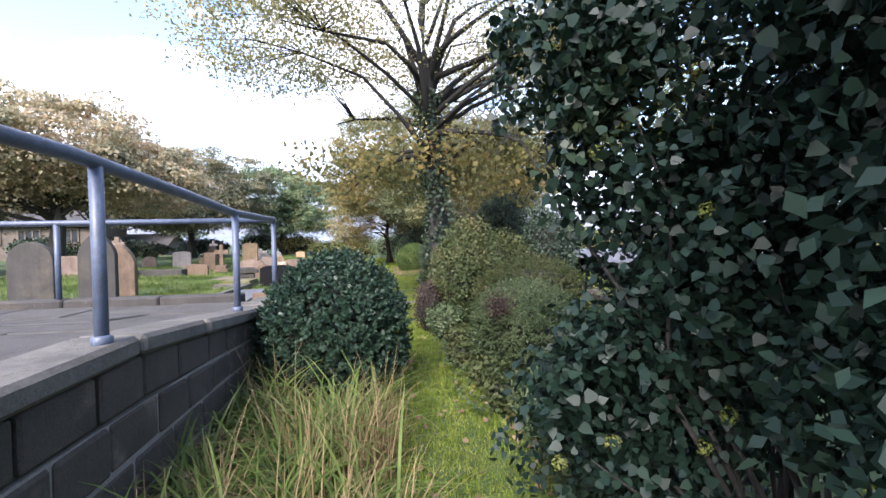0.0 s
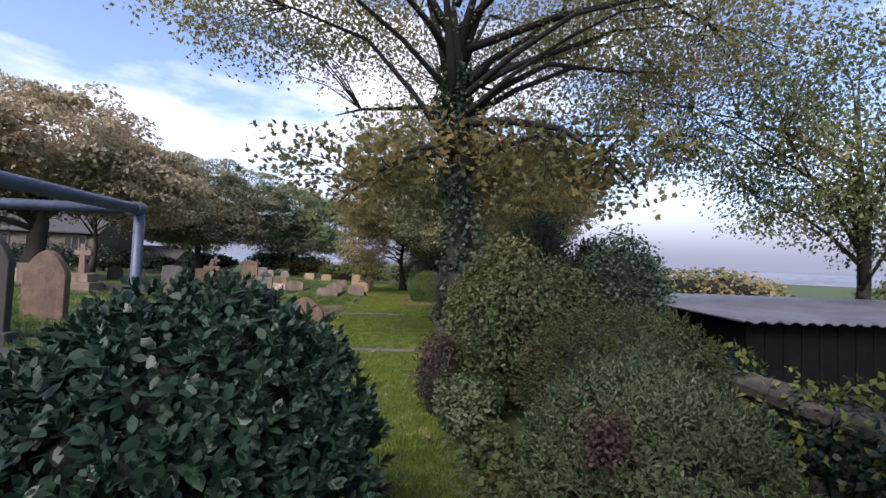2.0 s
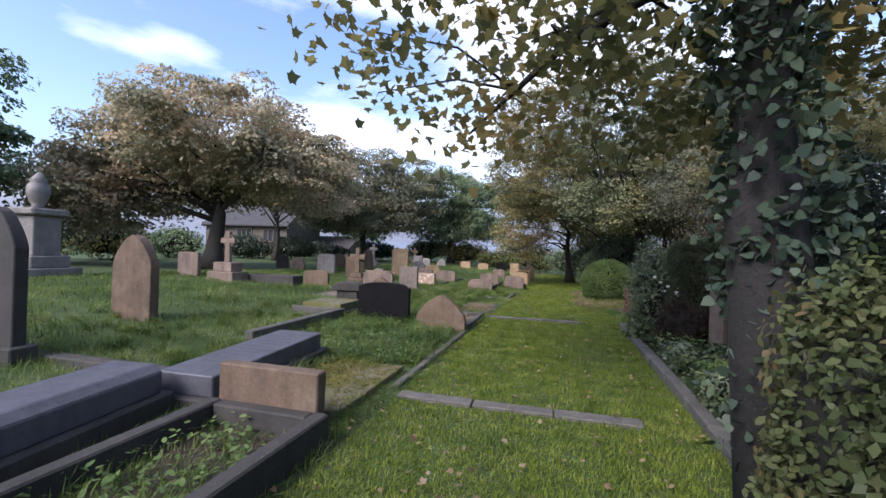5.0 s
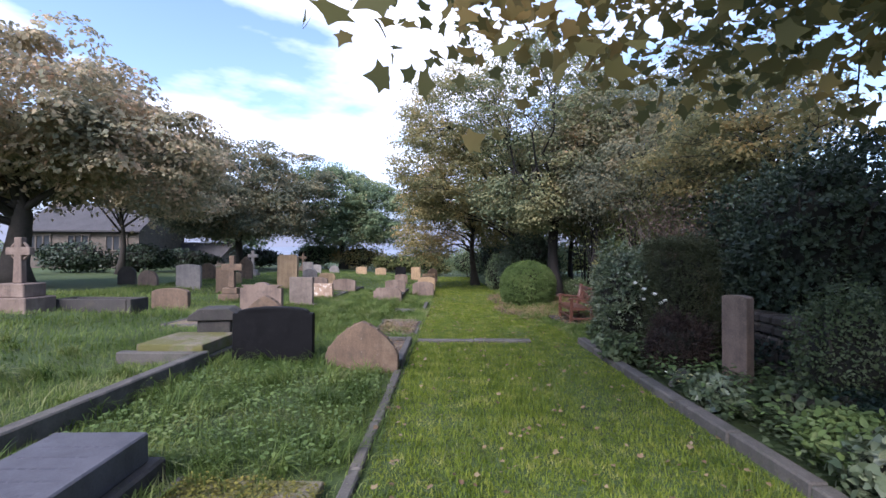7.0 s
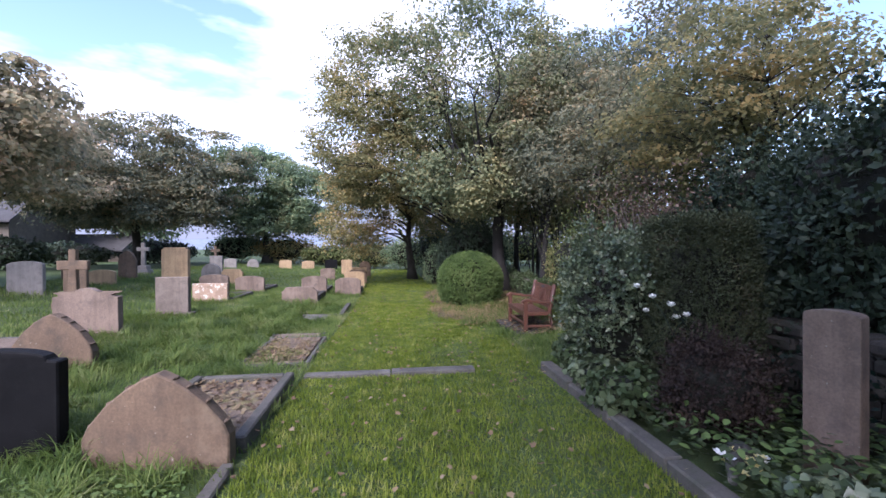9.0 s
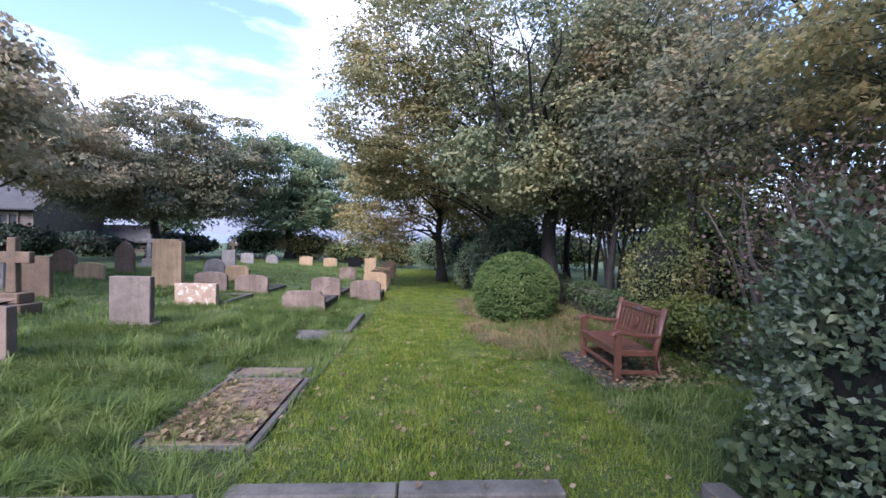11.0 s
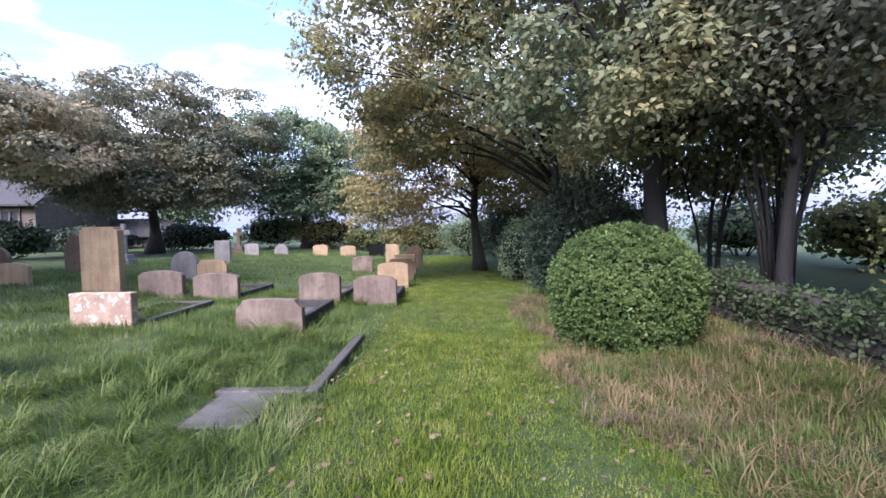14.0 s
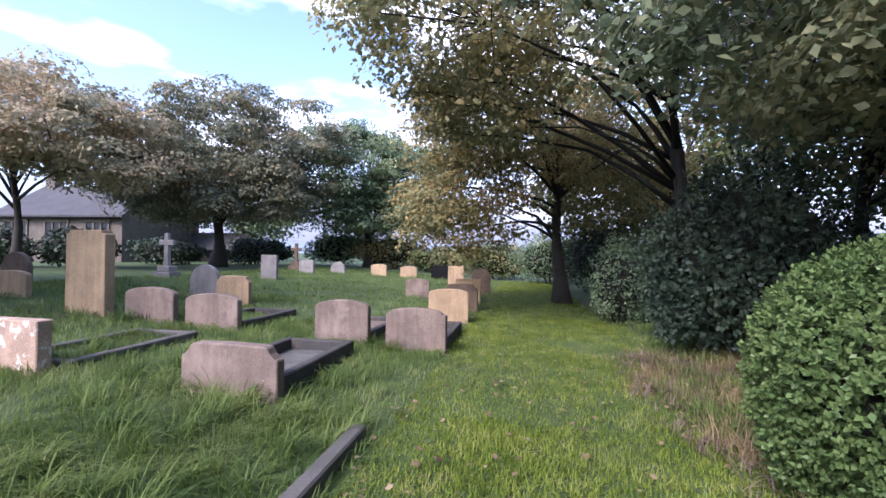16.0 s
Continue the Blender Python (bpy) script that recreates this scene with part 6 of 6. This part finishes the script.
grass("rough_grass", -14.0, -6.5, 7.0, 34.0, 330, 0.15, 0.016, 1.1, L_LONG, "long rough grass of the field", 75, None, 0.5, 0.7)
grass("rough_grass", -14.0, -1.75, 31.0, 48.0, 200, 0.13, 0.018, 0.9, L_LONG, "long rough grass of the far field", 76, None, 0.4, 0.6)
grass("dry_grass", 0.6, 3.6, 22.0, 30.0, 1000, 0.14, 0.009, 1.4, L_STRAW, "dry straw-coloured grass round the clipped dome", 77, lambda P: (P[:, 0] > 0.95 + 0.25 * np.sin(P[:, 1] * 1.7) + 0.35 * lumps(3, P, 2.5)) & ((P[:, 0] - 1.95) ** 2 + (P[:, 1] - 26) ** 2 > 0.6), 0.6, 0.5)
grass("dry_grass", 0.6, 3.7, 22.6, 30.5, 500, 0.15, 0.009, 1.5, L_PINK, "withered pinkish matted stalks round the clipped dome", 783, lambda P: (P[:, 0] > 0.85 + 0.25 * np.sin(P[:, 1] * 1.7 + 1) + 0.35 * lumps(5, P, 2.5)) & ((P[:, 0] - 1.95) ** 2 + (P[:, 1] - 26) ** 2 > 0.6), 0.8, 0.5)
grass("verge_grass", 0.9, 3.6, 22.0, 28.5, 1700, 0.15, 0.01, 0.9, L_LONG, "green grass among the dry stalks", 782, lambda P: (P[:, 0] > 1.0 + 0.25 * np.sin(P[:, 1] * 1.7)) & ((P[:, 0] - 1.95) ** 2 + (P[:, 1] - 26) ** 2 > 0.6), 0.6, 0.5)
grass("verge_grass", 1.3, 3.6, 28.3, 36.0, 500, 0.14, 0.013, 1.0, L_LONG, "rough verge grass under the trees", 784, None, 0.5, 0.5)
grass("verge_grass", 1.45, 3.4, 18.3, 22.5, 1400, 0.14, 0.01, 1.0, L_LONG, "rough verge grass beside the bench", 78, None, 0.5, 0.5)
arching("rough_grass", -1.34, -0.05, -0.6, 4.4, 20, 26, 0.72, 0.018, L_LONG, "lush arching green grass along the terrace wall", 80, None, 0.45)
arching("dry_grass", -1.1, 0.08, 1.6, 4.5, 12, 32, 0.74, 0.007, L_STRAW, "tall straw grass tufts along the terrace wall", 79, None, 0.25, False, (0.25, 0.8))
arching("rough_grass", -4.9, -1.95, 10.8, 31.0, 9, 46, 0.30, 0.0085, L_LONG, "long lush grass lying in swathes between the graves", 741, lambda P: lumps(77, P, 0.9) > -0.35, 0.75)
arching("rough_grass", -8.5, -4.9, 10.8, 31.0, 3, 40, 0.30, 0.012, L_LONG, "long grass lying in swathes in the field", 742, lambda P: lumps(78, P, 0.7) > -0.2, 0.75)
arching("verge_grass", 1.7, 3.6, 18.4, 22.4, 8, 40, 0.24, 0.008, L_LONG, "long green grass beside the bench", 743, None, 0.5)
arching("dry_grass", 0.95, 3.7, 22.2, 30.0, 9, 34, 0.30, 0.0065, L_STRAW, "straw stalks lying round the clipped dome", 744, lambda P: ((P[:, 0] - 1.95) ** 2 + (P[:, 1] - 26) ** 2 > 0.75) & (P[:, 0] > 1.05 + 0.3 * lumps(3, P, 2.5)), 0.5)
grass("rough_grass", -2.9, -1.95, 8.2, 10.4, 1100, 0.16, 0.012, 1.0, L_LONG, "grass grown over the grave bed", 81, None, 0.5, 0.5, True)


def fern(x, y, h, seed):
    """A clump of arching fronds, each a row of paired leaflets."""
    root = thing("fern", x, y, ground_z(x, y), 0, "green fern clump with browning fronds by the wall", "fern", "ferns along the terrace wall")
    r = random.Random(seed)
    for k in range(9):
        a = 6.28 * k / 9 + r.uniform(-0.3, 0.3)
        ln, up = h * r.uniform(0.8, 1.25), r.uniform(0.75, 1.15)
        rib, V = [], []
        for i in range(13):
            q = i / 12
            rib.append(Vector((math.cos(a) * ln * q * 0.95, math.sin(a) * ln * q * 0.95, h * up * (1.6 * q - 1.25 * q * q))))
        side = Vector((-math.sin(a), math.cos(a), 0))
        for i in range(1, 13):
            w = 0.13 * h / 0.5 * math.sin(math.pi * min(1, 0.12 + i / 12.5)) + 0.01
            fwd = (rib[i] - rib[i - 1]).normalized()
            for sg in (-1, 1):
                tip = rib[i] + side * sg * w + fwd * w * 0.45 - Vector((0, 0, w * 0.25))
                V += [rib[i] - fwd * 0.008, rib[i].lerp(tip, 0.5) - fwd * 0.016, tip, rib[i].lerp(tip, 0.5) + fwd * 0.016]
        ob = new("frond", mesh_of("frond", np.array([tuple(v) for v in V]), 4, L_STRAW if k % 4 == 3 else L_LONG))
        ob.parent = root
        tagged(ob, kind="stuff")
        part("rib", tube(rib[::3], [0.004, 0.0035, 0.003, 0.002, 0.001], 5), L_STRAW, ob)


for k, (x, y, h) in enumerate(((-1.05, 1.5, 0.55), (-0.75, 2.0, 0.5), (-1.1, 2.5, 0.6), (-0.6, 2.9, 0.5), (-1.05, 3.3, 0.55), (-0.5, 1.4, 0.45), (-0.85, 3.8, 0.5), (-1.15, 4.2, 0.45))):
    fern(x, y, h, 900 + k)
grass("lawn_tufts", -1.72, 1.45, -1.0, 30.0, 900, 0.065, 0.009, 1.3, L_LONG, "coarser darker tufts in the mown grass", 83, on_path, 0.95, 0.3)


def scatter(name, x0, x1, y0, y1, n, size, shape, material, z, label, category, seed, keep=None):
    r = np.random.default_rng(seed)
    P = np.stack([r.uniform(x0, x1, n), r.uniform(y0, y1, n), np.zeros(n)], 1)
    if keep is not None:
        P = P[keep(P)]
    P[:, 2] = ground_zs(P) + z * r.uniform(0.4, 1.2, len(P))
    tagged(leaves(name, P, size, shape, material, None, 2.2), label, category, "", "stuff")


scatter("fallen_leaf", -1.8, 1.6, -1, 30, 1500, 0.048, LOBED, L_FALLEN, 0.085, "scattered fallen leaves on the grass", "leaves", 91)
scatter("fallen_leaf", 0.6, 3.2, 0.0, 5.0, 1800, 0.055, LOBED, L_FALLEN, 0.05, "brown fallen leaves under the shrubs", "leaves", 92, lambda P: P[:, 0] > 1.05)
scatter("bed_plants", 1.65, 3.2, 11.0, 18.1, 5200, 0.075, DIAMOND, L_BOX, 0.22, "low ivy and nettles covering the bed", "ground cover", 93)
scatter("bed_plants", 1.65, 3.2, 11.0, 18.1, 2200, 0.075, OVAL, L_TOPIARY, 0.32, "leafy weeds covering the bed", "ground cover", 94)
scatter("weed_leaf", -4.3, -1.95, 13.0, 15.8, 2600, 0.05, OVAL, L_TOPIARY, 0.1, "broad-leaved weeds in the long grass", "weeds", 95)
scatter("weed_leaf", 0.5, 1.1, 4.0, 9.5, 1200, 0.06, OVAL, L_BOX, 0.12, "low leafy weeds at the path edge", "weeds", 96, lambda P: P[:, 0] > 0.8)
scatter("bed_litter", -2.85, -1.88, 16.35, 18.0, 700, 0.05, LOBED, L_FALLEN, 0.075, "dry reddish leaf litter on the grave bed", "leaves", 97)
scatter("bed_litter", -2.65, -1.85, 19.0, 20.65, 600, 0.05, LOBED, L_FALLEN, 0.075, "dry leaf litter on the sunken grave bed", "leaves", 98)
scatter("moss_patch", -2.65, -1.85, 19.0, 20.65, 3000, 0.03, OVAL, L_LIME, 0.06, "yellow moss along the sunken grave bed", "moss", 103, lambda P: lumps(18, P, 2.0) > 0.1)
grass("dry_grass", -2.6, -1.9, 19.05, 20.6, 1500, 0.12, 0.008, 1.5, L_STRAW, "straw lying over the sunken grave bed", 84, None, 0.5, 0.5, True)
scatter("bed_litter", 1.8, 3.2, 20.2, 22.4, 900, 0.055, LOBED, L_FALLEN, 0.06, "fallen leaves under the bench", "leaves", 99)
scatter("bed_litter", -2.95, -1.95, 8.25, 10.4, 500, 0.06, OVAL, L_TOPIARY, 0.16, "weeds in the black-kerbed grave", "weeds", 100)
scatter("moss_patch", -3.0, -2.0, 11.05, 12.85, 6000, 0.03, DIAMOND, L_MOSS, 0.075, "yellow-green moss over the old grave plot", "moss", 101, lambda P: lumps(8, P, 2.2) > -0.25)
scatter("moss_patch", -5.5, -4.55, 15.9, 16.75, 2600, 0.025, OVAL, L_LIME, 0.33, "cushions of yellow-green moss on the low slab", "moss", 102, lambda P: lumps(9, P, 4.0) > 0.1)
